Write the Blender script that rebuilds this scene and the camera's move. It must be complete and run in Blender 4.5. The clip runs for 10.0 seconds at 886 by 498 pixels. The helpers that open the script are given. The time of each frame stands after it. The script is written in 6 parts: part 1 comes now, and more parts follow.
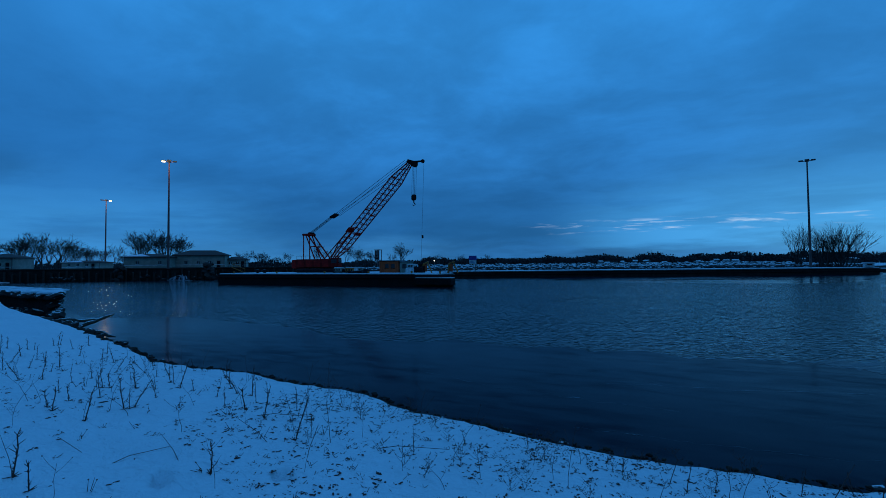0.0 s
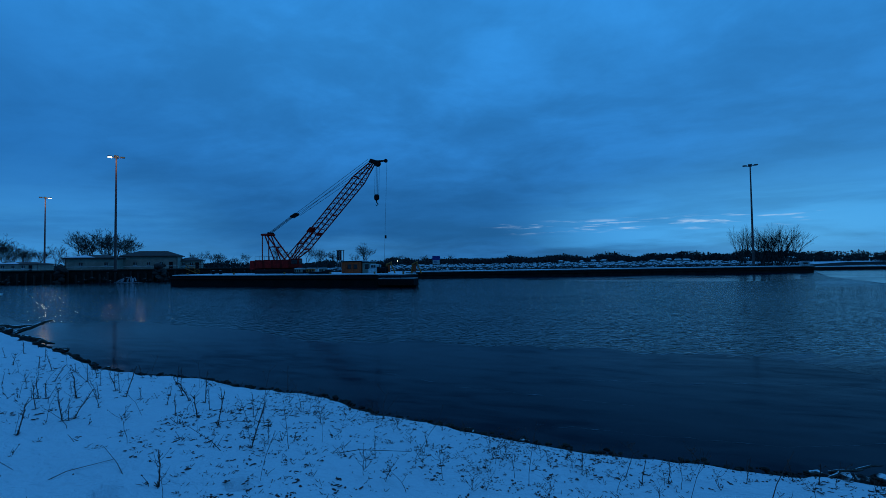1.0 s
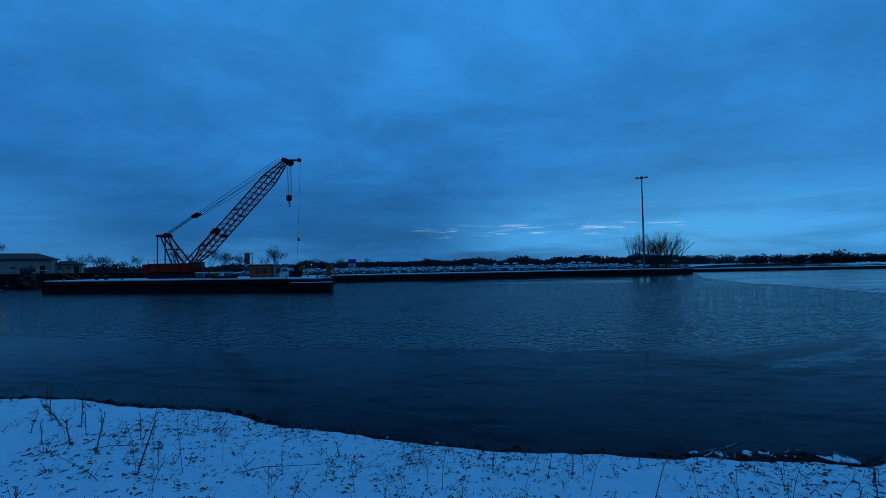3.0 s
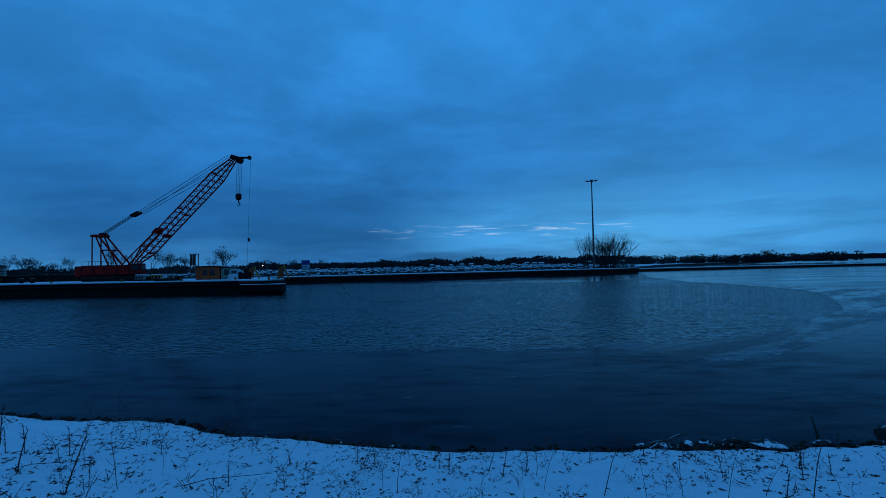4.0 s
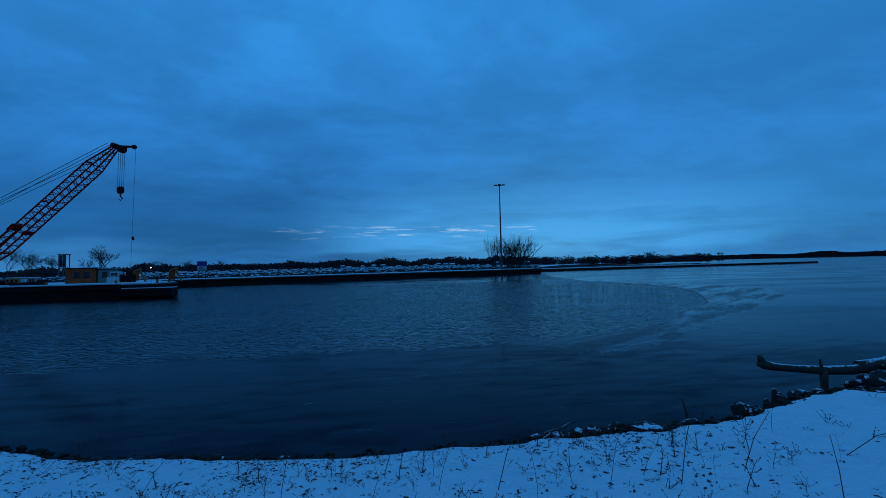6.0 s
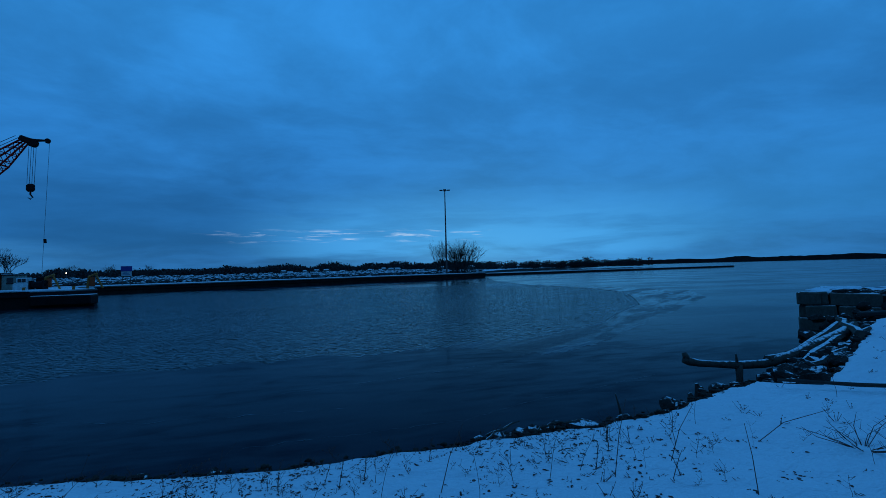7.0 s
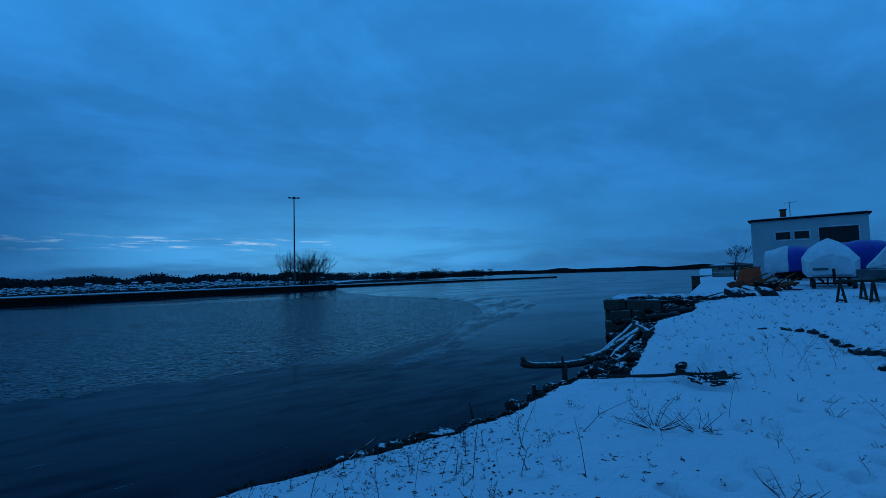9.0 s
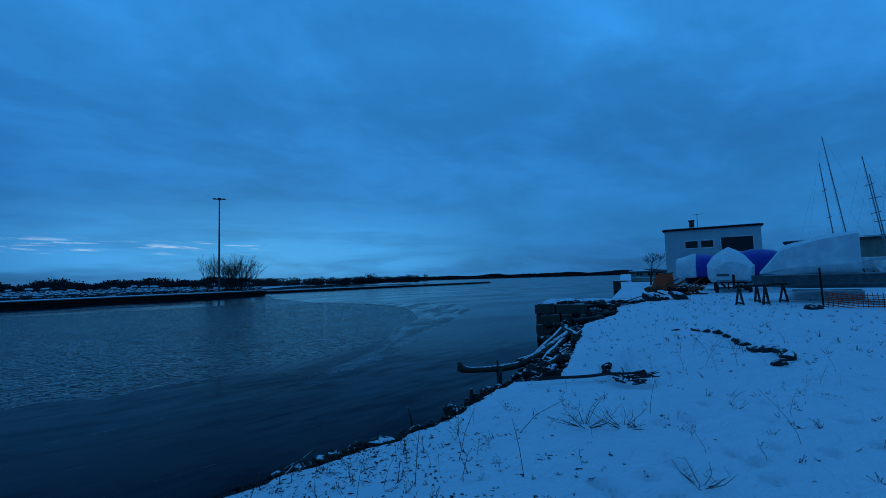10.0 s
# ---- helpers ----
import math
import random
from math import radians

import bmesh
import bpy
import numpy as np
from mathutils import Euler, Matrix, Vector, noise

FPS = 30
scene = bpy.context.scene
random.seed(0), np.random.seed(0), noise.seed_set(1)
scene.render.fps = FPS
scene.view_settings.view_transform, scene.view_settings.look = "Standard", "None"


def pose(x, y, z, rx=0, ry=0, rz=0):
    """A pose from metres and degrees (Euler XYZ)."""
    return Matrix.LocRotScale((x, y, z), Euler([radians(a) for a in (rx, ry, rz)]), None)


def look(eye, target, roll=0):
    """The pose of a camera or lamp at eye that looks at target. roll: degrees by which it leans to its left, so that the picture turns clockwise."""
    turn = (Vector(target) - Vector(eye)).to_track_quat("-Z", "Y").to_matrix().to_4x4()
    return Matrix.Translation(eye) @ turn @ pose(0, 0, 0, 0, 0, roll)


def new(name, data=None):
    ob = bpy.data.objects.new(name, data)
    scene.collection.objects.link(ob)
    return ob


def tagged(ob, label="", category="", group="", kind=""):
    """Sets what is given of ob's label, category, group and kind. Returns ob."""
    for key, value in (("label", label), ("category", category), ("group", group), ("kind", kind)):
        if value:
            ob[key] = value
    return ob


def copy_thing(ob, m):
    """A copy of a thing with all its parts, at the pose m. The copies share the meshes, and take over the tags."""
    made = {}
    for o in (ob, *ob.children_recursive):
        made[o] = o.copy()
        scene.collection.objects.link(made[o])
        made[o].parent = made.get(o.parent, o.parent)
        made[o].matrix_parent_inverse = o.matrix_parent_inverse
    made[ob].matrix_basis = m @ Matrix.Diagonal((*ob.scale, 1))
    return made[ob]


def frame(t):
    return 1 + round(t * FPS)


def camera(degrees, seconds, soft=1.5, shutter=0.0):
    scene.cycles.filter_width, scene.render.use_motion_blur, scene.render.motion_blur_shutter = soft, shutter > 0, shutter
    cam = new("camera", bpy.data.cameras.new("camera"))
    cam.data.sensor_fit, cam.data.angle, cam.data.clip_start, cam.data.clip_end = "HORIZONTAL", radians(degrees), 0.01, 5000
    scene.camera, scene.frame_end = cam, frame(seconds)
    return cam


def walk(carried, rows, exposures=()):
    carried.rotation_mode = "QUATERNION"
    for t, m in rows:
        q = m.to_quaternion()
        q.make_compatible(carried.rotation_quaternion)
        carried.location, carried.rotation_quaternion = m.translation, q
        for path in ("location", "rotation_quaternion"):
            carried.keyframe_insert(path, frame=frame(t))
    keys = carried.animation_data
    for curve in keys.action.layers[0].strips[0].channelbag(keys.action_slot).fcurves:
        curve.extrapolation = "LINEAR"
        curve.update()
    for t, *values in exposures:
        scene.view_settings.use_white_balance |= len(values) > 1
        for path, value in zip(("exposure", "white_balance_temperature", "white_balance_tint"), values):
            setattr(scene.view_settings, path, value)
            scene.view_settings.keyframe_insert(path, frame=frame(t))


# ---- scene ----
cam = camera(88.9, 10.0, 0.6)
PATH = [
    (0, (-0.024, -0.132, 3.849), (-0.8169, 1.7027, 3.9159), -0.55),
    (0.5, (-0.024, -0.115, 3.846), (-0.7434, 1.7500, 3.9126), -0.68),
    (1, (-0.021, -0.100, 3.848), (-0.6629, 1.7925, 3.9140), -0.78),
    (1.5, (-0.017, -0.091, 3.851), (-0.5762, 1.8279, 3.9197), -0.71),
    (2, (-0.014, -0.084, 3.855), (-0.4848, 1.8579, 3.9253), -0.80),
    (2.5, (-0.010, -0.070, 3.855), (-0.3905, 1.8923, 3.9283), -0.85),
    (4, (-0.004, -0.030, 3.851), (-0.0984, 1.9663, 3.9260), -1.15),
    (4.5, (0.014, 0.009, 3.844), (0.0140, 2.0077, 3.9178), -1.24),
    (5, (0.065, 0.068, 3.822), (0.1608, 2.0642, 3.8931), -1.24),
    (6.5, (0.150, 0.138, 3.781), (0.5523, 2.0957, 3.8583), -1.38),
    (7, (0.155, 0.143, 3.775), (0.6827, 2.0707, 3.8611), -1.44),
    (7.5, (0.129, 0.136, 3.781), (0.7921, 2.0210, 3.8739), -1.46),
    (8, (0.086, 0.130, 3.793), (0.8954, 1.9566, 3.8956), -1.21),
    (8.5, (0.036, 0.117, 3.828), (0.9989, 1.8668, 3.9353), -1.58),
    (9, (-0.007, 0.120, 3.847), (1.1097, 1.7750, 3.9649), -1.60),
    (9.5, (-0.047, 0.127, 3.859), (1.1947, 1.6896, 3.9870), -1.67),
    (10, (-0.086, 0.133, 3.867), (1.2552, 1.6110, 4.0007), -1.66),
]
walk(cam, [(t, look(eye, target, roll)) for t, eye, target, roll in PATH])

# ---- sky ----
world = bpy.data.worlds.new("dusk_sky")
scene.world = world
world.use_nodes = True


class Tree:
    """Short hand for node trees."""

    def __init__(self, tree):
        self.t = tree
        tree.nodes.clear()

    def n(self, kind, **inputs):
        node = self.t.nodes.new(kind)
        for key, value in inputs.items():
            key = int(key[1:]) if key[0] == "i" and key[1:].isdigit() else key.replace("_", " ")
            self.put(node.inputs[key], value)
        return node

    def put(self, socket, value):
        if isinstance(value, bpy.types.NodeSocket):
            self.t.links.new(value, socket)
        else:
            socket.default_value = value

    def math(self, op, a, b=0.0, clamp=False):
        node = self.t.nodes.new("ShaderNodeMath")
        node.operation, node.use_clamp = op, clamp
        self.put(node.inputs[0], a)
        self.put(node.inputs[1], b)
        return node.outputs[0]

    def step(self, value, lo, hi, a=0.0, b=1.0):
        node = self.t.nodes.new("ShaderNodeMapRange")
        node.interpolation_type = "SMOOTHSTEP"
        for key, v in (("Value", value), ("From Min", lo), ("From Max", hi), ("To Min", a), ("To Max", b)):
            self.put(node.inputs[key], v)
        return node.outputs["Result"]

    def mix(self, fac, a, b, blend="MIX"):
        node = self.t.nodes.new("ShaderNodeMix")
        node.data_type, node.blend_type = "RGBA", blend
        self.put(node.inputs[0], fac)
        self.put(node.inputs[6], a)
        self.put(node.inputs[7], b)
        return node.outputs[2]

    def noise(self, vector, scale, detail=4.0, rough=0.55, dist=0.0):
        node = self.n("ShaderNodeTexNoise", Scale=scale, Detail=detail, Roughness=rough, Distortion=dist)
        if vector is not None:
            self.put(node.inputs["Vector"], vector)
        return node.outputs["Fac"]

    def scaled(self, vector, sx, sy, sz):
        node = self.n("ShaderNodeMapping", Vector=vector, Scale=(sx, sy, sz))
        return node.outputs["Vector"]


def sky():
    k = Tree(world.node_tree)
    way = k.n("ShaderNodeTexCoord").outputs["Generated"]
    axis = k.n("ShaderNodeSeparateXYZ", Vector=way).outputs
    up = k.math("MAXIMUM", axis[2], 0.0)
    # a deck of cloud, seen in perspective
    h = k.math("ADD", up, 0.20)
    deck = k.n("ShaderNodeCombineXYZ", X=k.math("DIVIDE", axis[0], h), Y=k.math("DIVIDE", axis[1], h), Z=0.0).outputs[0]
    big = k.noise(k.scaled(deck, 0.95, 1.25, 1), 1.0, 7.0, 0.58, 0.35)
    soft = k.noise(k.scaled(deck, 0.25, 0.3, 1), 1.0, 3.0, 0.5)
    wisps = k.noise(k.scaled(way, 2.2, 2.2, 17.0), 1.6, 6.0, 0.55, 0.3)
    # overcast colours from the horizon up
    ramp = k.n("ShaderNodeValToRGB", Fac=up)
    stops = ((0.0, (0.018, 0.128, 0.355)), (0.05, (0.017, 0.126, 0.362)), (0.13, (0.018, 0.142, 0.413)), (0.26, (0.022, 0.184, 0.525)), (0.45, (0.030, 0.252, 0.68)), (0.62, (0.026, 0.226, 0.62)), (1.0, (0.036, 0.185, 0.55)))
    e = ramp.color_ramp.elements
    while len(e) < len(stops):
        e.new(0.5)
    for el, (at, c) in zip(e, stops):
        el.position, el.color = at, (*c, 1)
    base = ramp.outputs["Color"]
    lit = k.step(k.math("ADD", k.math("ADD", k.math("MULTIPLY", big, 0.55), k.math("MULTIPLY", soft, 0.25)), k.math("MULTIPLY", k.noise(k.scaled(deck, 3.1, 3.6, 1), 1.0, 5.0, 0.6, 0.5), 0.20)), 0.38, 0.63, 0.79, 1.25)
    base = k.mix(1.0, base, k.n("ShaderNodeCombineXYZ", X=lit, Y=lit, Z=lit).outputs[0], "MULTIPLY")
    # night comes up behind
    ahead = k.n("ShaderNodeVectorMath", i0=way, i1=(0.30, 0.95, 0.0))
    ahead.operation = "DOT_PRODUCT"
    dim = k.step(ahead.outputs["Value"], -0.7, 0.45, 0.66, 1.0)
    base = k.mix(1.0, base, k.n("ShaderNodeCombineXYZ", X=dim, Y=dim, Z=dim).outputs[0], "MULTIPLY")
    # heavier cloud low over the town
    def beside(bearing, lo, hi, a=0.0, b=1.0):
        dot = k.n("ShaderNodeVectorMath", i0=way, i1=(math.sin(radians(bearing)), math.cos(radians(bearing)), 0.0))
        dot.operation = "DOT_PRODUCT"
        return k.step(dot.outputs["Value"], lo, hi, a, b)

    ragged = k.math("ADD", up, k.math("MULTIPLY", k.math("SUBTRACT", wisps, 0.5), 0.10))
    heavy = k.math("MULTIPLY", beside(-24, 0.86, 0.98), k.math("MULTIPLY", k.step(ragged, 0.02, 0.06), k.step(ragged, 0.10, 0.24, 1.0, 0.0)))
    base = k.mix(k.math("MULTIPLY", heavy, 0.5), base, (0.009, 0.092, 0.285, 1))
    thick = k.math("MULTIPLY", beside(-82, 0.72, 0.95), k.step(up, 0.08, 0.22))
    base = k.mix(k.math("MULTIPLY", thick, 0.45), base, (0.012, 0.118, 0.365, 1))
    # light left by the set sun, low over the harbour mouth
    toward = k.math("MAXIMUM", beside(20, 0.84, 0.985), beside(-66, 0.90, 0.99, 0.0, 0.55))
    low = k.math("MULTIPLY", k.step(ragged, 0.010, 0.050, 0.10, 1.0), k.step(ragged, 0.075, 0.20, 1.0, 0.0))
    streak = k.step(wisps, 0.34, 0.62, 0.38, 1.0)
    glow = k.math("MULTIPLY", k.math("MULTIPLY", toward, low), streak)
    base = k.mix(glow, base, (0.056, 0.340, 0.79, 1))
    veil = k.math("MULTIPLY", beside(30, 0.80, 0.99), k.step(up, 0.08, 0.42, 1.0, 0.0))
    base = k.mix(k.math("MULTIPLY", veil, 0.26), base, (0.052, 0.335, 0.77, 1))
    side = k.math("MULTIPLY", beside(70, 0.82, 0.99), k.math("MULTIPLY", k.step(ragged, 0.03, 0.09), k.step(ragged, 0.12, 0.32, 1.0, 0.0)))
    base = k.mix(k.math("MULTIPLY", side, 0.38), base, (0.030, 0.250, 0.64, 1))
    rim = k.math("MULTIPLY", beside(-48, 0.86, 0.985, 0.0, 0.45), k.step(ragged, 0.0, 0.075, 1.0, 0.0))
    base = k.mix(rim, base, (0.060, 0.300, 0.66, 1))
    # gaps in the cloud
    gaps = k.noise(k.scaled(way, 9.0, 9.0, 95.0), 1.5, 5.0, 0.55, 0.1)
    gap = k.math("MULTIPLY", k.step(gaps, 0.53, 0.72), k.math("MULTIPLY", k.step(up, 0.058, 0.068), k.step(up, 0.080, 0.092, 1.0, 0.0)))
    base = k.mix(k.math("MULTIPLY", gap, beside(5, 0.94, 0.985, 0.0, 0.95)), base, (0.40, 0.58, 0.86, 1))
    air = k.n("ShaderNodeTexSky")
    air.sky_type, air.sun_disc = "NISHITA", False
    air.sun_elevation, air.sun_rotation = radians(1.0), radians(20)
    both = k.n("ShaderNodeAddShader")
    k.t.links.new(k.n("ShaderNodeBackground", Color=base, Strength=1.0).outputs[0], both.inputs[0])
    k.t.links.new(k.n("ShaderNodeBackground", Color=k.mix(1.0, air.outputs[0], (0.02, 0.12, 0.30, 1), "MULTIPLY"), Strength=0.05).outputs[0], both.inputs[1])
    k.t.links.new(both.outputs[0], k.n("ShaderNodeOutputWorld").inputs["Surface"])


sky()


# ---- materials ----
def surface(name, base, other=None, rough=0.7, metal=0.0, grain=20.0, patch=1.5, bump=0.2, depth=0.02, spread=(0.4, 0.65), per_piece=0.0, emit=None, spec=0.5):
    """A surface of two colours mixed at two scales, with fine relief."""
    m = bpy.data.materials.new(name)
    m.use_nodes = True
    k = Tree(m.node_tree)
    at = k.n("ShaderNodeTexCoord").outputs["Object"]
    fine, wide = k.noise(at, grain, 5.0, 0.6), k.noise(at, patch, 4.0, 0.6, 0.3)
    other = other or tuple(c * 0.6 for c in base)
    fac = k.step(k.math("ADD", k.math("MULTIPLY", fine, 0.4), k.math("MULTIPLY", wide, 0.6)), *spread)
    colour = k.mix(fac, (*other, 1), (*base, 1))
    if per_piece:
        info = k.n("ShaderNodeObjectInfo").outputs["Random"]
        colour = k.mix(k.step(info, 0.0, 1.0, 0.0, per_piece), colour, (0.02, 0.018, 0.016, 1))
    b = k.n("ShaderNodeBump", Strength=bump, Distance=depth, Height=fine)
    p = k.n("ShaderNodeBsdfPrincipled", Base_Color=colour, Roughness=k.step(wide, 0.2, 0.8, rough * 0.85, min(1, rough * 1.15)), Metallic=metal, Normal=b.outputs[0])
    p.inputs["Specular IOR Level"].default_value = spec
    if emit:
        p.inputs["Emission Color"].default_value = (*emit[0], 1)
        p.inputs["Emission Strength"].default_value = emit[1]
    k.t.links.new(p.outputs[0], k.n("ShaderNodeOutputMaterial").inputs["Surface"])
    return m


def snowy(name, under, under_dark, lo=0.55, hi=0.8, grain=9.0, patchy=0.0):
    """Snow where the surface lies flat, the bare stuff where it is steep."""
    m = bpy.data.materials.new(name)
    m.use_nodes = True
    k = Tree(m.node_tree)
    at = k.n("ShaderNodeNewGeometry")
    place = at.outputs["Position"]
    fine, wide = k.noise(place, grain, 6.0, 0.6), k.noise(place, 0.7, 4.0, 0.55)
    tiny = k.noise(place, 60.0, 3.0, 0.6)
    facing = k.n("ShaderNodeSeparateXYZ", Vector=at.outputs["Normal"]).outputs[2]
    facing = k.math("ADD", facing, k.math("MULTIPLY", k.math("SUBTRACT", fine, 0.5), 0.5 + patchy))
    cover = k.step(facing, lo, hi)
    white = k.mix(wide, (0.77, 0.80, 0.82, 1), (0.90, 0.92, 0.93, 1))
    dirt = k.mix(fine, (*under_dark, 1), (*under, 1))
    lumps = k.noise(k.scaled(place, 3.2, 5.0, 1), 1.0, 3.0, 0.6, 0.4)
    b = k.n("ShaderNodeBump", Strength=0.85, Distance=0.06, Height=k.math("ADD", k.math("MULTIPLY", lumps, 1.8), k.math("ADD", k.math("MULTIPLY", fine, 0.5), k.math("MULTIPLY", tiny, 0.18))))
    p = k.n("ShaderNodeBsdfPrincipled", Base_Color=k.mix(cover, dirt, white), Roughness=k.step(cover, 0, 1, 0.9, 0.6), Normal=b.outputs[0])
    p.inputs["Specular IOR Level"].default_value = 0.25
    k.t.links.new(p.outputs[0], k.n("ShaderNodeOutputMaterial").inputs["Surface"])
    return m


def wet(name, base, rough, ripple, scale, stretch, streaks=0.0, spec=0.5):
    """Water or ice: a dark body under a glossy face."""
    m = bpy.data.materials.new(name)
    m.use_nodes = True
    k = Tree(m.node_tree)
    place = k.n("ShaderNodeNewGeometry").outputs["Position"]
    wave = k.noise(k.scaled(place, scale, scale * stretch, 1), 1.0, 2.2, 0.5, 0.4)
    calm = k.noise(k.scaled(place, 0.05, 0.11, 1), 1.0, 4.0, 0.55, 0.3)
    fine = k.noise(k.scaled(place, 0.5, 1.6, 1), 1.0, 5.0, 0.6, 0.5)
    b = k.n("ShaderNodeBump", Strength=1.0, Distance=ripple, Height=k.math("MULTIPLY", wave, k.step(calm, 0.25, 0.6, 0.65, 1.0)))
    colour = k.mix(k.step(fine, 0.35, 0.7, 0.0, streaks), (*base, 1), (0.018, 0.105, 0.175, 1))
    p = k.n("ShaderNodeBsdfPrincipled", Base_Color=colour, Roughness=k.step(k.math("ADD", k.math("MULTIPLY", calm, 0.75), k.math("MULTIPLY", fine, 0.25)), 0.36, 0.64, rough * 0.6, rough * 1.6), IOR=1.33, Normal=b.outputs[0])
    k.put(p.inputs["Specular IOR Level"], k.step(k.math("ADD", k.math("MULTIPLY", fine, 0.35), k.math("MULTIPLY", calm, 0.65)), 0.38, 0.60, spec * 0.30, spec * 1.5))
    k.t.links.new(p.outputs[0], k.n("ShaderNodeOutputMaterial").inputs["Surface"])
    return m


def brash(name):
    """Broken ice drawn out into a swirl: smooth pale floes between dull dark leads."""
    m = bpy.data.materials.new(name)
    m.use_nodes = True
    k = Tree(m.node_tree)
    place = k.n("ShaderNodeNewGeometry").outputs["Position"]
    turned = k.n("ShaderNodeMapping", Vector=place, Rotation=(0, 0, radians(-40))).outputs["Vector"]
    floes = k.noise(k.scaled(turned, 0.10, 0.42, 1), 1.0, 6.0, 0.62, 0.8)
    fine = k.noise(k.scaled(turned, 0.7, 2.2, 1), 1.0, 5.0, 0.62, 0.6)
    both = k.math("ADD", k.math("MULTIPLY", floes, 0.7), k.math("MULTIPLY", fine, 0.3))
    pale = k.step(both, 0.47, 0.62)
    colour = k.mix(k.math("MULTIPLY", pale, 0.30), (0.0003, 0.0050, 0.016, 1), (0.018, 0.105, 0.175, 1))
    b = k.n("ShaderNodeBump", Strength=1.0, Distance=0.03, Height=fine)
    p = k.n("ShaderNodeBsdfPrincipled", Base_Color=colour, Roughness=k.step(both, 0.40, 0.58, 0.26, 0.09), IOR=1.33, Normal=b.outputs[0])
    p.inputs["Specular IOR Level"].default_value = 0.04
    k.t.links.new(p.outputs[0], k.n("ShaderNodeOutputMaterial").inputs["Surface"])
    return m


BRASH = brash("brash_ice")
SNOW = snowy("snow_ground", (0.075, 0.055, 0.04), (0.02, 0.016, 0.012), 0.45, 0.7)
SNOW_CAP = surface("snow_cap", (0.84, 0.87, 0.90), (0.68, 0.72, 0.76), 0.6, grain=12, patch=2, bump=0.4, spec=0.25)
RUBBLE = snowy("snowy_rubble", (0.10, 0.095, 0.09), (0.02, 0.02, 0.02), 0.80, 0.97, 6.0, 0.5)
STONE = snowy("wharf_stone", (0.17, 0.145, 0.115), (0.04, 0.034, 0.028), 0.86, 0.99, 7.0, 0.5)
DARK_STONE = snowy("dark_stone", (0.045, 0.036, 0.03), (0.010, 0.008, 0.007), 0.93, 1.08, 8.0, 0.5)
LEDGE = snowy("snowy_ledge_stone", (0.05, 0.04, 0.034), (0.012, 0.010, 0.009), 0.86, 0.99, 5.0, 0.35)
WATER = wet("open_water", (0.002, 0.008, 0.013), 0.02, 0.090, 2.3, 1.7, 0.0, 0.28)
ICE = wet("thin_ice", (0.0002, 0.0052, 0.0165), 0.14, 0.008, 0.5, 2.0, 0.03, 0.045)
CONCRETE = surface("dock_concrete", (0.16, 0.15, 0.14), (0.05, 0.048, 0.045), 0.9, grain=6, patch=0.4)
SHEET_PILE = surface("rusty_sheet_pile", (0.04, 0.03, 0.024), (0.010, 0.009, 0.008), 0.9, grain=5, patch=0.6, spec=0.2)
HULL = surface("barge_steel", (0.016, 0.016, 0.017), (0.007, 0.007, 0.007), 0.8, grain=4, patch=0.5, spec=0.2)
RED = surface("crane_red", (0.46, 0.016, 0.012), (0.22, 0.009, 0.007), 0.8, grain=8, patch=1.2, spec=0.12)
RED_DARK = surface("boom_red", (0.74, 0.022, 0.016), (0.40, 0.012, 0.010), 0.8, grain=8, patch=1.2, spec=0.12)
BLACK = surface("black_steel", (0.014, 0.014, 0.015), (0.006, 0.006, 0.006), 0.8, 0.0, grain=10, patch=2, spec=0.15)
CABLE = surface("wire_rope", (0.03, 0.03, 0.032), (0.015, 0.015, 0.015), 0.6, 0.6)
GALV = surface("rusty_galvanised_pole", (0.26, 0.10, 0.085), (0.10, 0.055, 0.05), 0.6, 0.25, grain=4, patch=0.4)
LAMP_OFF = surface("lamp_housing", (0.10, 0.10, 0.10), (0.05, 0.05, 0.05), 0.5, 0.3)
LAMP_ON = surface("lit_lamp", (0.9, 0.8, 0.6), (0.9, 0.8, 0.6), 0.4, emit=((1.0, 0.86, 0.55), 6.0))
ORANGE = surface("cabin_orange", (0.85, 0.085, 0.012), (0.5, 0.05, 0.01), 0.7, grain=6, patch=1)
YELLOW = surface("safety_yellow", (0.75, 0.19, 0.02), (0.40, 0.10, 0.015), 0.6)
WHITE = surface("white_paint", (0.75, 0.75, 0.74), (0.5, 0.5, 0.5), 0.5, grain=8, patch=1)
SIDING = surface("pale_siding", (0.34, 0.31, 0.25), (0.22, 0.20, 0.16), 0.8, grain=10, patch=0.7)
ROOF_DARK = surface("brown_roof", (0.10, 0.06, 0.05), (0.05, 0.035, 0.03), 0.85, grain=6, patch=0.7)
GLASS = surface("dark_window_glass", (0.012, 0.014, 0.016), (0.010, 0.012, 0.014), 0.08, bump=0.0)
BARK = surface("bare_bark", (0.045, 0.038, 0.032), (0.02, 0.017, 0.015), 0.95, grain=14, patch=2)
WOODLAND = surface("far_woodland", (0.030, 0.028, 0.026), (0.008, 0.008, 0.008), 1.0, grain=0.6, patch=0.08)
HOUSE_FAR = surface("far_house_wall", (0.25, 0.24, 0.23), (0.12, 0.12, 0.12), 0.8, per_piece=0.8)
SIGN_BLUE = surface("sign_blue", (0.02, 0.06, 0.35), (0.015, 0.04, 0.25), 0.5)
DRY = surface("dry_stalk", (0.17, 0.05, 0.036), (0.065, 0.022, 0.017), 0.95, grain=30, patch=4)
DRIFT = snowy("driftwood", (0.13, 0.105, 0.085), (0.03, 0.024, 0.02), 0.80, 0.98, 10.0, 0.5)
